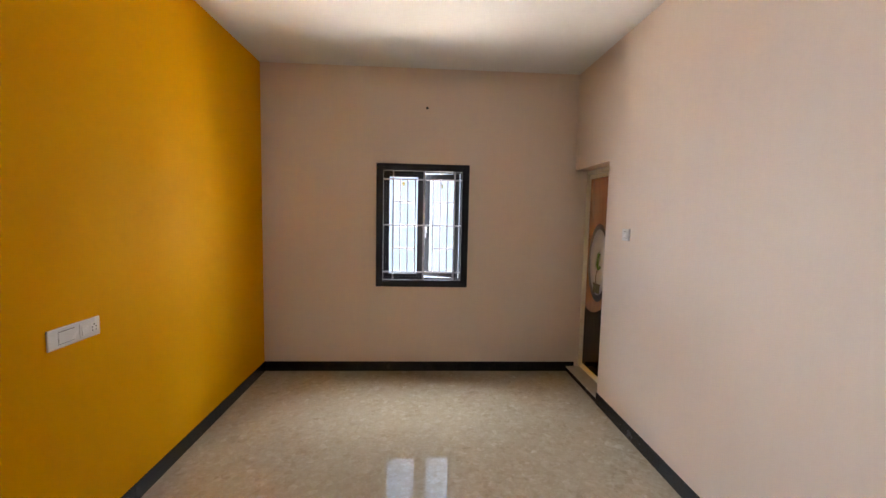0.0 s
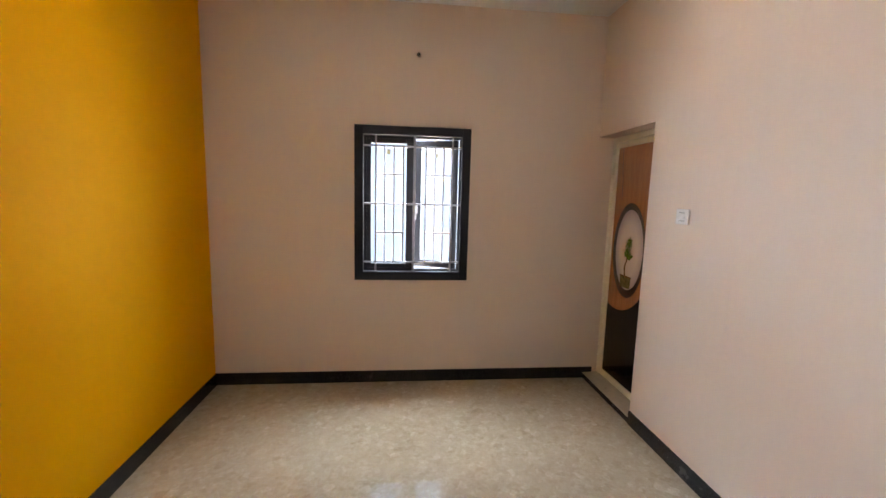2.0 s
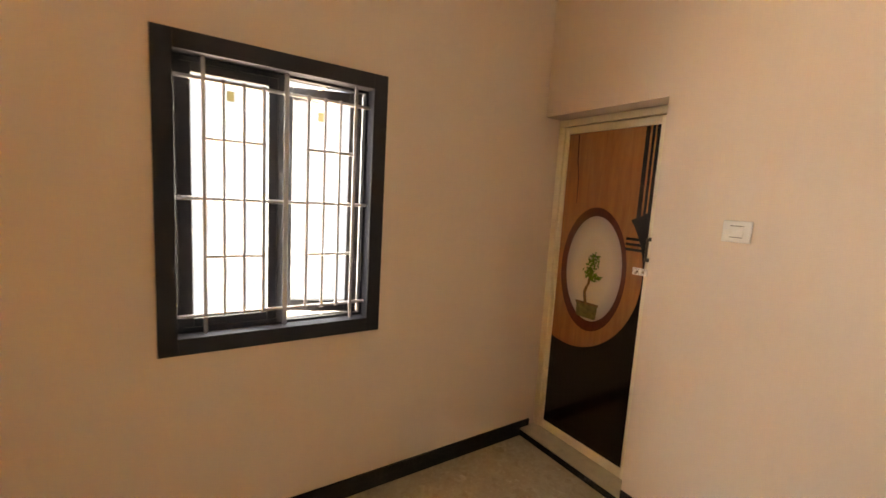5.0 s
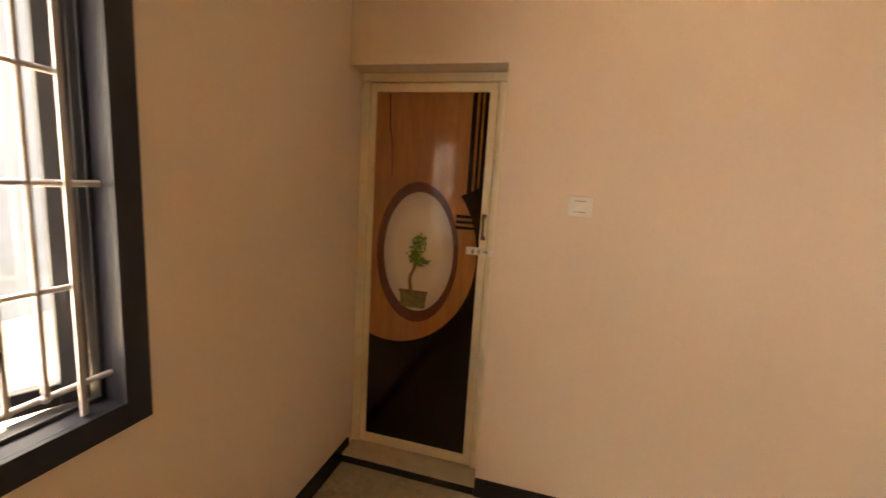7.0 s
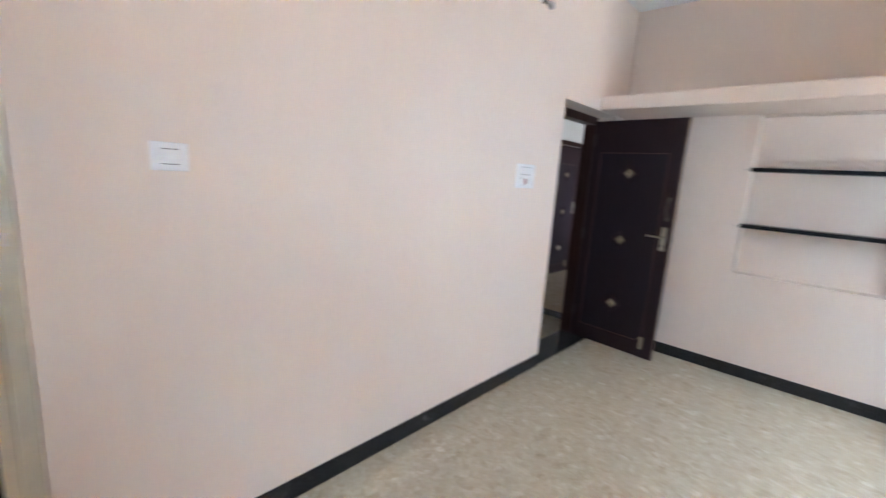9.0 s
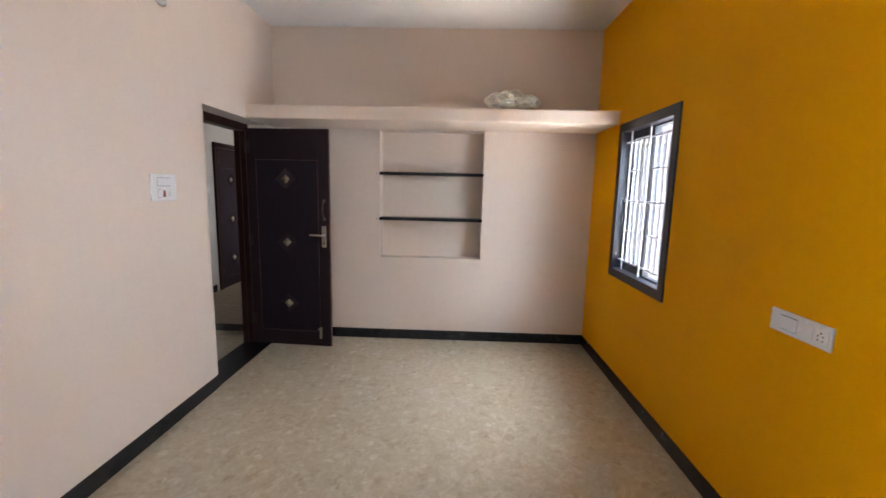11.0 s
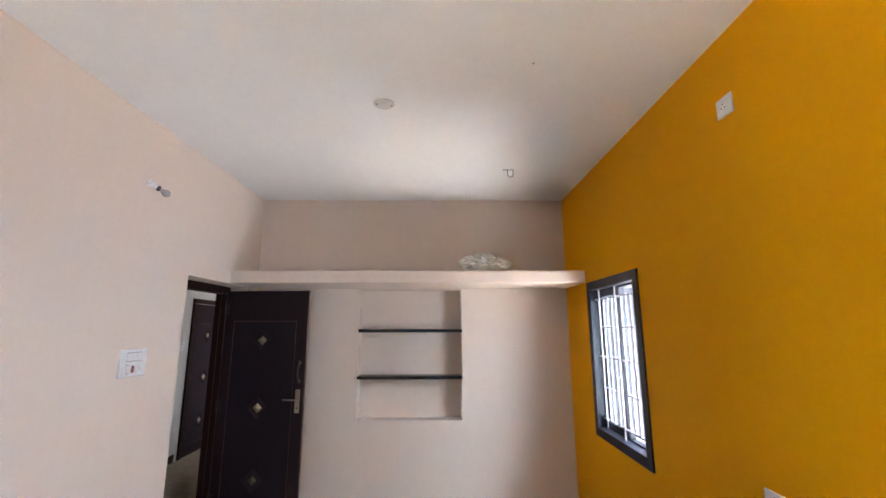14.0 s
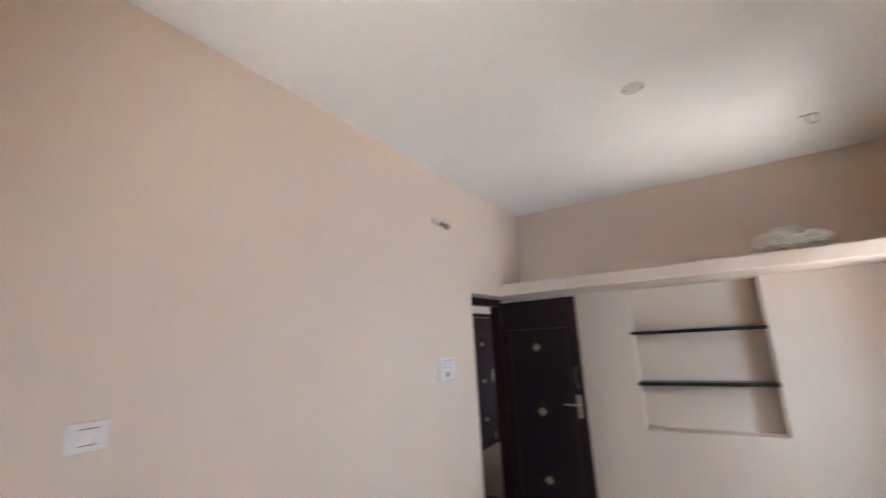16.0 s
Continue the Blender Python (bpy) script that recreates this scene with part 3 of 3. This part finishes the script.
    rod(bm, (hx, t + 0.004, 1.068), (hx, t + 0.05, 1.068), 0.009, 14)
    rod(bm, (hx + 0.008, t + 0.048, 1.068), (hx - 0.115, t + 0.046, 1.070), 0.0075, 12)
    part("lever", bm, STEEL, back, "steel lever handle", True)
    part("lock_bolt", boxed((w - 0.001, 0.011, 1.03), (w + 0.012, 0.024, 1.085), 0.002), STEEL, root, "steel lock bolt")
    # bowed pull handle above the lock
    bm = bmesh.new()
    pts = [(hx + 0.005, -0.004 - 0.04 * math.sin(math.pi * q / 8) ** 0.6, 1.215 + 0.165 * q / 8) for q in range(9)]
    for a, b in zip(pts, pts[1:]):
        rod(bm, a, b, 0.0068, 10)
    box(bm, (hx - 0.009, -0.006, 1.2), (hx + 0.019, 0.001, 1.232), 0.002)
    box(bm, (hx - 0.009, -0.006, 1.363), (hx + 0.019, 0.001, 1.395), 0.002)
    part("pull_handle", bm, DULL, root, "bowed dull bronze pull handle", True)
    # foot bolt
    bm = bmesh.new()
    box(bm, (w - 0.115, -0.005, 0.075), (w - 0.09, 0.001, 0.185), 0.002)
    rod(bm, (w - 0.1025, -0.012, 0.08), (w - 0.1025, -0.012, 0.18), 0.0055, 10)
    rod(bm, (w - 0.1025, -0.012, 0.17), (w - 0.125, -0.02, 0.17), 0.005, 8)
    part("foot_bolt", bm, BRASS, root, "small steel door stop bolt")
    for z in (0.2, 0.95, 1.8):
        bm = bmesh.new()
        rod(bm, (-0.004, -0.004, z), (-0.004, -0.004, z + 0.1), 0.0065, 10)
        box(bm, (0.0, -0.002, z), (0.03, 0.0012, z + 0.1))
        part("hinge", bm, HINGE, root, "dull metal butt hinge")
    return root


def door_frame(name, m, wide, tall, deep, text):
    """A rebated wooden frame, local: x across the opening, y its depth, z up."""
    root = thing(name, m, text, "door frame", kind="structure")
    for nm, a, b in (("jamb", (0, 0, 0), (0.065, deep, tall - 0.065)), ("jamb", (wide - 0.065, 0, 0), (wide, deep, tall - 0.065)),
                     ("head", (0, 0, tall - 0.065), (wide, deep, tall))):
        part(nm, boxed(a, b, 0.003), FRAME_WOOD, root)
    for nm, a, b in (("stop", (0.0645, 0.045, 0), (0.077, deep - 0.005, tall - 0.065)), ("stop", (wide - 0.077, 0.045, 0), (wide - 0.0645, deep - 0.005, tall - 0.065))):
        part(nm, boxed(a, b, 0.002), FRAME_WOOD, root)
    return root


door_frame("door_1_frame", pose(W + 0.165, DOOR[0] + 0.001, 0.005, 0, 0, 90) @ Matrix.Diagonal((1, -1, 1, 1)), DOOR[1] - DOOR[0] - 0.002, DOOR[2] - 0.006, 0.1,
           "dark reddish stained wooden door frame in the wall")
# the leaf stands open, nearly square to its wall
leaf_end, leaf_hinge = Vector((2.452, 0.300)), Vector((3.222, 0.252))
run = leaf_end - leaf_hinge
door_leaf("door_1", Matrix.Translation((leaf_hinge.x, leaf_hinge.y, 0.006)) @ Matrix.Rotation(math.atan2(run.y, run.x), 4, "Z"), run.length, 2.018,
          "open dark panelled wooden door with brass studs and steel handles")
door_frame("door_2_frame", pose(HX - 0.03, -2.53, 0, 0, 0, 90) @ Matrix.Diagonal((1, -1, 1, 1)), 0.84, 2.09, 0.1,
           "dark reddish stained wooden frame round a closed door")
door_leaf("door_2", pose(HX - 0.028, -1.76, 0.008, 0, 0, -90), 0.705, 2.01, "closed dark panelled wooden door with brass studs across the hall")


# ---- bathroom door with its printed panel ----
def ellipse(cy, cz, ry, rz, n=64, a0=0.0, a1=2 * math.pi):
    return [(cy + ry * math.cos(a0 + (a1 - a0) * i / n), cz + rz * math.sin(a0 + (a1 - a0) * i / n)) for i in range(n)]


FX = W + 0.118                        # face of the bathroom frame
bf = thing("bath_door_frame", pose(0, 0, 0), "cream plastic door frame set into the wall", "door frame", kind="structure")
for nm, a, b in (("jamb", (FX, BATH[0] + 0.0015, 0.053), (FX + 0.06, 4.03, BATH[2] - 0.048)), ("jamb", (FX, 4.676, 0.053), (FX + 0.06, L - 0.0015, BATH[2] - 0.048)),
                 ("head", (FX, BATH[0] + 0.0015, BATH[2] - 0.047), (FX + 0.06, L - 0.0015, BATH[2] - 0.005))):
    part(nm, boxed(a, b, 0.004), PVC, bf)
for nm, a, b in (("stop", (FX + 0.042, 4.03, 0.053), (FX + 0.06, 4.06, BATH[2] - 0.048)), ("stop", (FX + 0.042, 4.646, 0.053), (FX + 0.06, 4.676, BATH[2] - 0.048)),
                 ("stop", (FX + 0.042, 4.03, BATH[2] - 0.08), (FX + 0.06, 4.676, BATH[2] - 0.048))):
    part(nm, boxed(a, b, 0.002), PVC, bf)
bath = thing("bathroom_door", pose(0, 0, 0), "cream plastic door with printed wood and bonsai panel", "door")
BX = FX + 0.008
y0, y1, z0, z1 = 4.033, 4.673, 0.057, BATH[2] - 0.05
for nm, a, b in (("stile", (BX, y0, z0), (BX + 0.03, 4.072, z1)), ("stile", (BX, 4.643, z0), (BX + 0.03, y1, z1)),
                 ("top_rail", (BX + 0.0005, 4.072, 1.962), (BX + 0.03, 4.643, z1)), ("bottom_rail", (BX + 0.0005, 4.072, z0), (BX + 0.03, 4.643, 0.112))):
    part(nm, boxed(a, b, 0.003), PVC, bath)
PX = BX + 0.008                       # face of the printed sheet
sheet = part("printed_panel", boxed((PX, 4.07, 0.11), (PX + 0.012, 4.645, 1.964)), PRINT_WOOD, bath, "glossy sheet printed with orange wood grain")
ya, yb, za, zb = 4.0725, 4.6425, 0.1125, 1.9615


def dark_field():
    """All that lies below and beside the great oval, up to the small crest at its shoulder."""
    cy, cz, ry, rz = 4.516, 1.166, 0.436, 0.488
    arc = []
    top = math.asin((1.475 - cz) / rz)
    a0, a1 = -math.acos((yb - cy) / ry), -(math.pi + top)
    for i in range(49):
        a = a0 + (a1 - a0) * i / 48
        arc.append((cy + ry * math.cos(a), cz + rz * math.sin(a)))
    return arc + [(4.165, 1.482), (4.12, 1.502), (ya, 1.53), (ya, za), (yb, za)]


def printed(name, outline, mat, lift, text=""):
    return part(name, flat(outline, 0.0006, 0, PX - lift), mat, sheet, text)


printed("dark_field", dark_field(), PRINT_DARK, 0.0002, "very dark brown printed field")
printed("oval_ring", ellipse(4.393, 1.166, 0.221, 0.365), PRINT_RING, 0.0012, "red-brown printed oval ring")
printed("oval_ground", ellipse(4.385, 1.172, 0.187, 0.309), PRINT_CREAM, 0.0022, "cream printed oval")
for a, b in ((4.128, 4.152), (4.102, 4.117), (4.0725, 4.093)):
    printed("band", [(a, 1.49), (b, 1.49), (b, zb), (a, zb)], PRINT_DARK, 0.0004)
for z in (1.375, 1.347, 1.319):
    printed("band", [(4.1, z - 0.0075), (4.196, z - 0.0075), (4.196, z + 0.0075), (4.1, z + 0.0075)], PRINT_DARK, 0.0006)
printed("grain_line", [(4.577, 1.955), (4.570, 1.955), (4.562, 1.80), (4.546, 1.70), (4.545, 1.55), (4.549, 1.55), (4.553, 1.70), (4.570, 1.80)], PRINT_RING, 0.0005)
printed("pot", [(4.474, 0.966), (4.326, 0.966), (4.331, 0.885), (4.345, 0.878), (4.455, 0.878), (4.469, 0.885)], PRINT_POT, 0.0032, "printed green stoneware plant pot")
printed("pot_rim", [(4.480, 0.972), (4.320, 0.972), (4.320, 0.958), (4.480, 0.958)], PRINT_TRUNK, 0.004)
trunk = [(4.412, 0.965), (4.417, 1.0), (4.421, 1.03), (4.412, 1.06), (4.398, 1.085), (4.39, 1.15)]
printed("trunk", [(y + 0.011, z) for y, z in trunk] + [(y - 0.011 + 0.006 * i / 5, z) for i, (y, z) in reversed(list(enumerate(trunk)))], PRINT_TRUNK, 0.0036, "printed bonsai trunk")
rng = random.Random(7)
for i in range(120):
    py, pz, ry, rz = ((4.378, 1.235, 0.034, 0.045), (4.41, 1.155, 0.034, 0.034), (4.362, 1.125, 0.042, 0.026), (4.386, 1.19, 0.044, 0.05))[i % 4]
    r, ang = math.sqrt(rng.random()), rng.uniform(0, 2 * math.pi)
    y, z = py + ry * r * math.cos(ang), pz + rz * r * math.sin(ang)
    turn, ln = rng.uniform(0, 2 * math.pi), rng.uniform(0.010, 0.019)
    ca, sa = math.cos(turn) * ln, math.sin(turn) * ln
    printed("leaf", [(y - ca, z - sa), (y - sa * 0.35, z + ca * 0.35), (y + ca, z + sa), (y + sa * 0.35, z - ca * 0.35)], PRINT_LEAF, 0.0040 + 0.0007 * (i % 6))

# furniture of the bathroom door
bm = bmesh.new()
box(bm, (BX - 0.004, 4.043, 1.375), (BX + 0.001, 4.065, 1.395), 0.0015)
box(bm, (BX - 0.004, 4.043, 1.268), (BX + 0.001, 4.065, 1.288), 0.0015)
for a, b in (((BX, 4.054, 1.385), (BX - 0.03, 4.054, 1.385)), ((BX - 0.03, 4.054, 1.39), (BX - 0.03, 4.054, 1.273)), ((BX - 0.03, 4.054, 1.278), (BX, 4.054, 1.278))):
    rod(bm, a, b, 0.0065, 12)
part("pull_handle", bm, DULL, bath, "bronze bow handle", True)
bolt = part("tower_bolt", boxed((BX - 0.006, 4.034, 1.193), (BX - 0.0005, 4.132, 1.231), 0.0015), CHROME, bath, "steel sliding tower bolt")
for y in (4.05, 4.08, 4.112):
    part("staple", boxed((BX - 0.022, y - 0.008, 1.197), (BX - 0.004, y + 0.008, 1.227), 0.004), CHROME, bolt)
bm = bmesh.new()
rod(bm, (BX - 0.013, 4.012, 1.212), (BX - 0.013, 4.125, 1.212), 0.0055, 12)
rod(bm, (BX - 0.013, 4.096, 1.212), (BX - 0.036, 4.096, 1.206), 0.0045, 10)
for y in (4.064, 4.096, 4.122):
    for z in (1.2005, 1.2235):
        part("screw", rod(bmesh.new(), (BX - 0.0055, y, z), (BX - 0.0075, y, z), 0.003, 10), PLASTIC_EDGE, bolt)
part("bolt_bar", bm, STEEL, bolt, "steel bolt bar", True)
part("keeper", boxed((FX - 0.018, 3.992, 1.194), (FX + 0.001, 4.022, 1.23), 0.004), CHROME, bolt)


# ---- niche shelves ----
for z in (1.204, 1.643):
    s = thing("niche_shelf", pose((NICHE[0] + NICHE[1]) / 2, 0, z), "polished black granite shelf built into the niche", "shelf", "shelves in the niche")
    part("slab", boxed((-0.503, -0.1495, 0), (0.503, 0.006, 0.03), 0.002), BLACK_STONE, s)
    part("peg", rod(bmesh.new(), (0.528, 0.001, 0.012), (0.528, -0.02, 0.012), 0.005, 10), BLACK_PLASTIC, s, "small dark plug in the wall beside the shelf")


# ---- switches and sockets ----
def plate(name, m, w, h, text, category="switch"):
    """A white plate, local: x across, -y out of the wall, z up, centred."""
    root = thing(name, m, text, category)
    part("plate", boxed((-w / 2, -0.010, -h / 2), (w / 2, 0.0, h / 2), 0.004), PLASTIC, root)
    return root


def rocker(root, x, z, w, h, mat=None):
    part("slot", boxed((x - w / 2 + 0.001, -0.0106, z - h / 2 - 0.0025), (x + w / 2 - 0.001, -0.0096, z + h / 2 + 0.0025)), PLASTIC_EDGE, root)
    bm = boxed((x - w / 2, -0.0145, z - h / 2), (x + w / 2, -0.0104, z + h / 2), 0.0012)
    for v in bm.verts:
        if v.co.y < -0.012 and v.co.z > z:
            v.co.y += 0.0018
    part("rocker", bm, mat or PLASTIC, root)


def socket(root, x, z, s=0.04):
    part("socket_face", boxed((x - s / 2, -0.0125, z - s / 2), (x + s / 2, -0.0098, z + s / 2), 0.0015), PLASTIC, root)
    for dx, dz, r in ((0, 0.010, 0.0034), (-0.0095, -0.007, 0.0028), (0.0095, -0.007, 0.0028)):
        part("pin_hole", rod(bmesh.new(), (x + dx, -0.0131, z + dz), (x + dx, -0.0122, z + dz), r, 12), BLACK_PLASTIC, root)


EAST, WEST = -90, 90
e1 = plate("light_switch", pose(W, 3.627, 1.468, 0, 0, EAST), 0.105, 0.088, "small white wall switch with one wide rocker")
rocker(e1, 0, 0, 0.05, 0.044)
e2 = plate("switch_board", pose(W, 1.588, 1.49, 0, 0, EAST), 0.215, 0.158, "white switch board with rockers, red switch and socket")
for x in (-0.04, 0.0, 0.04):
    rocker(e2, x, 0.034, 0.0385, 0.046)
part("lip", boxed((-0.07, -0.0118, -0.003), (0.07, -0.0095, 0.003), 0.0008), PLASTIC, e2)
rocker(e2, -0.044, -0.036, 0.03, 0.044)
rocker(e2, -0.006, -0.036, 0.02, 0.036, RED)
socket(e2, 0.04, -0.036, 0.046)
e3 = plate("socket_board", pose(0, 2.508, 1.036, 0, 0, WEST), 0.278, 0.088, "white socket board on the yellow wall", "socket")
rocker(e3, -0.049, 0, 0.085, 0.05)
part("module", boxed((0.017, -0.0135, -0.032), (0.131, -0.0098, 0.032), 0.0025), PLASTIC, e3)
bm = boxed((0.026, -0.0185, -0.021), (0.068, -0.0134, 0.021), 0.0012)
for v in bm.verts:
    if v.co.y < -0.016 and v.co.z > 0:
        v.co.y += 0.003
part("rocker", bm, PLASTIC, e3)
for dx, dz in ((0.098, 0.013), (0.088, 0.002), (0.108, 0.002), (0.088, -0.013), (0.108, -0.013)):
    part("pin_hole", rod(bmesh.new(), (dx, -0.0142, dz), (dx, -0.013, dz), 0.0036 if dz > 0.01 else 0.003, 12), BLACK_PLASTIC, e3)
e4 = plate("blank_socket", pose(0, 2.44, 2.645, 0, 0, WEST), 0.098, 0.09, "small white socket plate high on the yellow wall", "socket")
socket(e4, 0, 0, 0.046)
e5 = plate("hall_switch", pose(HX, -1.53, 1.45, 0, 0, EAST), 0.09, 0.12, "small white switch on the hall wall")
rocker(e5, 0, 0, 0.05, 0.05)

# ---- lamp holder with a bulb ----
lamp = thing("wall_lamp", pose(W, 1.652, 2.572) @ Matrix.Scale(0.74, 4), "white angled lamp holder with an unlit glass bulb", "lamp")
part("base", rod(bmesh.new(), (0.001, 0, 0), (-0.016, 0, 0), 0.036, 24, 0.032), PLASTIC, lamp, smooth=False)
ax = Vector((-0.55, -0.68, -0.42)).normalized()
o = Vector((-0.012, 0, 0))
part("holder", rod(bmesh.new(), o, o + ax * 0.062, 0.026, 20, 0.021), PLASTIC, lamp, "white plastic holder")
part("collar", rod(bmesh.new(), o + ax * 0.058, o + ax * 0.084, 0.0225, 20), BLACK_PLASTIC, lamp, "black collar")
part("cap", rod(bmesh.new(), o + ax * 0.08, o + ax * 0.096, 0.0125, 16), STEEL, lamp)
bm = bmesh.new()
profile = [(0.092, 0.013), (0.104, 0.017), (0.118, 0.026), (0.134, 0.031), (0.15, 0.029), (0.162, 0.021), (0.169, 0.010)]
to = ax.to_track_quat("Z", "Y").to_matrix()
rings = [[bm.verts.new(o + to @ Vector((r * math.cos(2 * math.pi * q / 20), r * math.sin(2 * math.pi * q / 20), d))) for q in range(20)] for d, r in profile]
for a, b in zip(rings, rings[1:]):
    for q in range(20):
        bm.faces.new((a[q], a[(q + 1) % 20], b[(q + 1) % 20], b[q]))
bm.faces.new(rings[-1])
bm.faces.new(rings[0][::-1])
part("bulb", bm, BULB, lamp, "clear unlit glass bulb", True)

# ---- ceiling fittings ----
rose = thing("ceiling_rose", pose(1.586, 1.882, H), "round white cover plate on the ceiling", "ceiling plate")
part("disc", rod(bmesh.new(), (0, 0, 0.001), (0, 0, -0.007), 0.062, 40, 0.056), AGED, rose)
part("screw", rod(bmesh.new(), (0.043, 0.01, -0.006), (0.043, 0.01, -0.010), 0.005, 12), BLACK_PLASTIC, rose)
part("screw", rod(bmesh.new(), (-0.043, -0.01, -0.006), (-0.043, -0.01, -0.010), 0.005, 12), BLACK_PLASTIC, rose)
part("knockout", rod(bmesh.new(), (0, 0, -0.006), (0, 0, -0.0085), 0.018, 24), AGED, rose)
hook = thing("ceiling_hook", pose(0.675, 0.86, H) @ Matrix.Scale(0.86, 4), "bent grey iron hook hanging from the ceiling", "hook")
bm = bmesh.new()
pts = [(0.075, 0, -0.006), (-0.025, 0, -0.006), (-0.027, 0, -0.055), (-0.018, 0, -0.072), (0.0, 0, -0.078), (0.018, 0, -0.072), (0.027, 0, -0.055), (0.026, 0, -0.006)]
for a, b in zip(pts, pts[1:]):
    rod(bm, a, b, 0.0036, 10)
part("rod", bm, IRON, hook, smooth=True)
nub = thing("ceiling_nail", pose(0.796, 2.268, H), "tiny dark nail in the ceiling", "nail")
part("head", rod(bmesh.new(), (0, 0, 0.001), (0, 0, -0.006), 0.006, 12), IRON, nub)
nail = thing("conduit_stub", pose(1.574, L, 2.609), "short dark conduit stub in the wall above the window", "conduit")
part("tube", rod(bmesh.new(), (0, 0.004, 0), (0.002, -0.022, -0.004), 0.013, 16, 0.012), BLACK_PLASTIC, nail)
part("wire", rod(bmesh.new(), (0, -0.018, 0), (-0.006, -0.035, -0.016), 0.004, 8), BLACK_PLASTIC, nail)


# ---- sack on the loft ----
def sack(half, deep, tall, seed, crease):
    """A slack bag lying flat, its ends drawn out to points at half height, its film creased; rests on z = 0."""
    bm = bmesh.new()
    bmesh.ops.create_icosphere(bm, subdivisions=6, radius=1)
    for v in bm.verts:
        d = v.co.copy()
        q = d + Vector((seed, seed * 2, 1))
        fold = abs(noise.noise(Vector((q.x * 2.2, q.y * 4, q.z * 4)))) * crease + abs(noise.noise(q * 7.0)) * crease * 0.12
        lump = noise.noise(q * 1.3) * 0.15
        pinch = max(0.05, (1 - d.x * d.x) ** 0.22)
        two = 1 - 0.3 * math.exp(-((d.x - 0.12) / 0.16) ** 2) if d.z > 0 else 1
        v.co = Vector((d.x * half, d.y * pinch * (1 + lump - fold) * deep, d.z * pinch * two * (1 + lump - fold) * tall))
    low = 0.8 * tall
    for v in bm.verts:
        v.co.z = max(-low, v.co.z) + low
    return bm


sk = thing("plastic_sack", pose(0.85, 0.40, 2.175), "crumpled dusty white plastic sack on the loft", "sack")
bm = bmesh.new()
for half, deep, tall, seed, dx, tilt in ((0.155, 0.11, 0.088, 2.3, 0.095, 8), (0.14, 0.10, 0.08, 7.7, -0.105, -5)):
    lobe = sack(half, deep, tall, seed, 0.4)
    turn = Matrix.Translation((dx, 0, 0.004)) @ Matrix.Rotation(radians(-tilt), 4, "Y")
    me = mesh_of("lobe", lobe, SACK)
    me.transform(turn)
    bm.from_mesh(me)
    bpy.data.meshes.remove(me)
for v in bm.verts:
    v.co.z = max(0.0, v.co.z)
part("bag", bm, SACK, sk, smooth=True)
bm = sack(0.11, 0.07, 0.052, 5.1, 0.5)
for v in bm.verts:
    v.co += Vector((0.01, -0.03, 0.1))
part("folded_top", bm, SACK, sk, "thin translucent folded top", True)
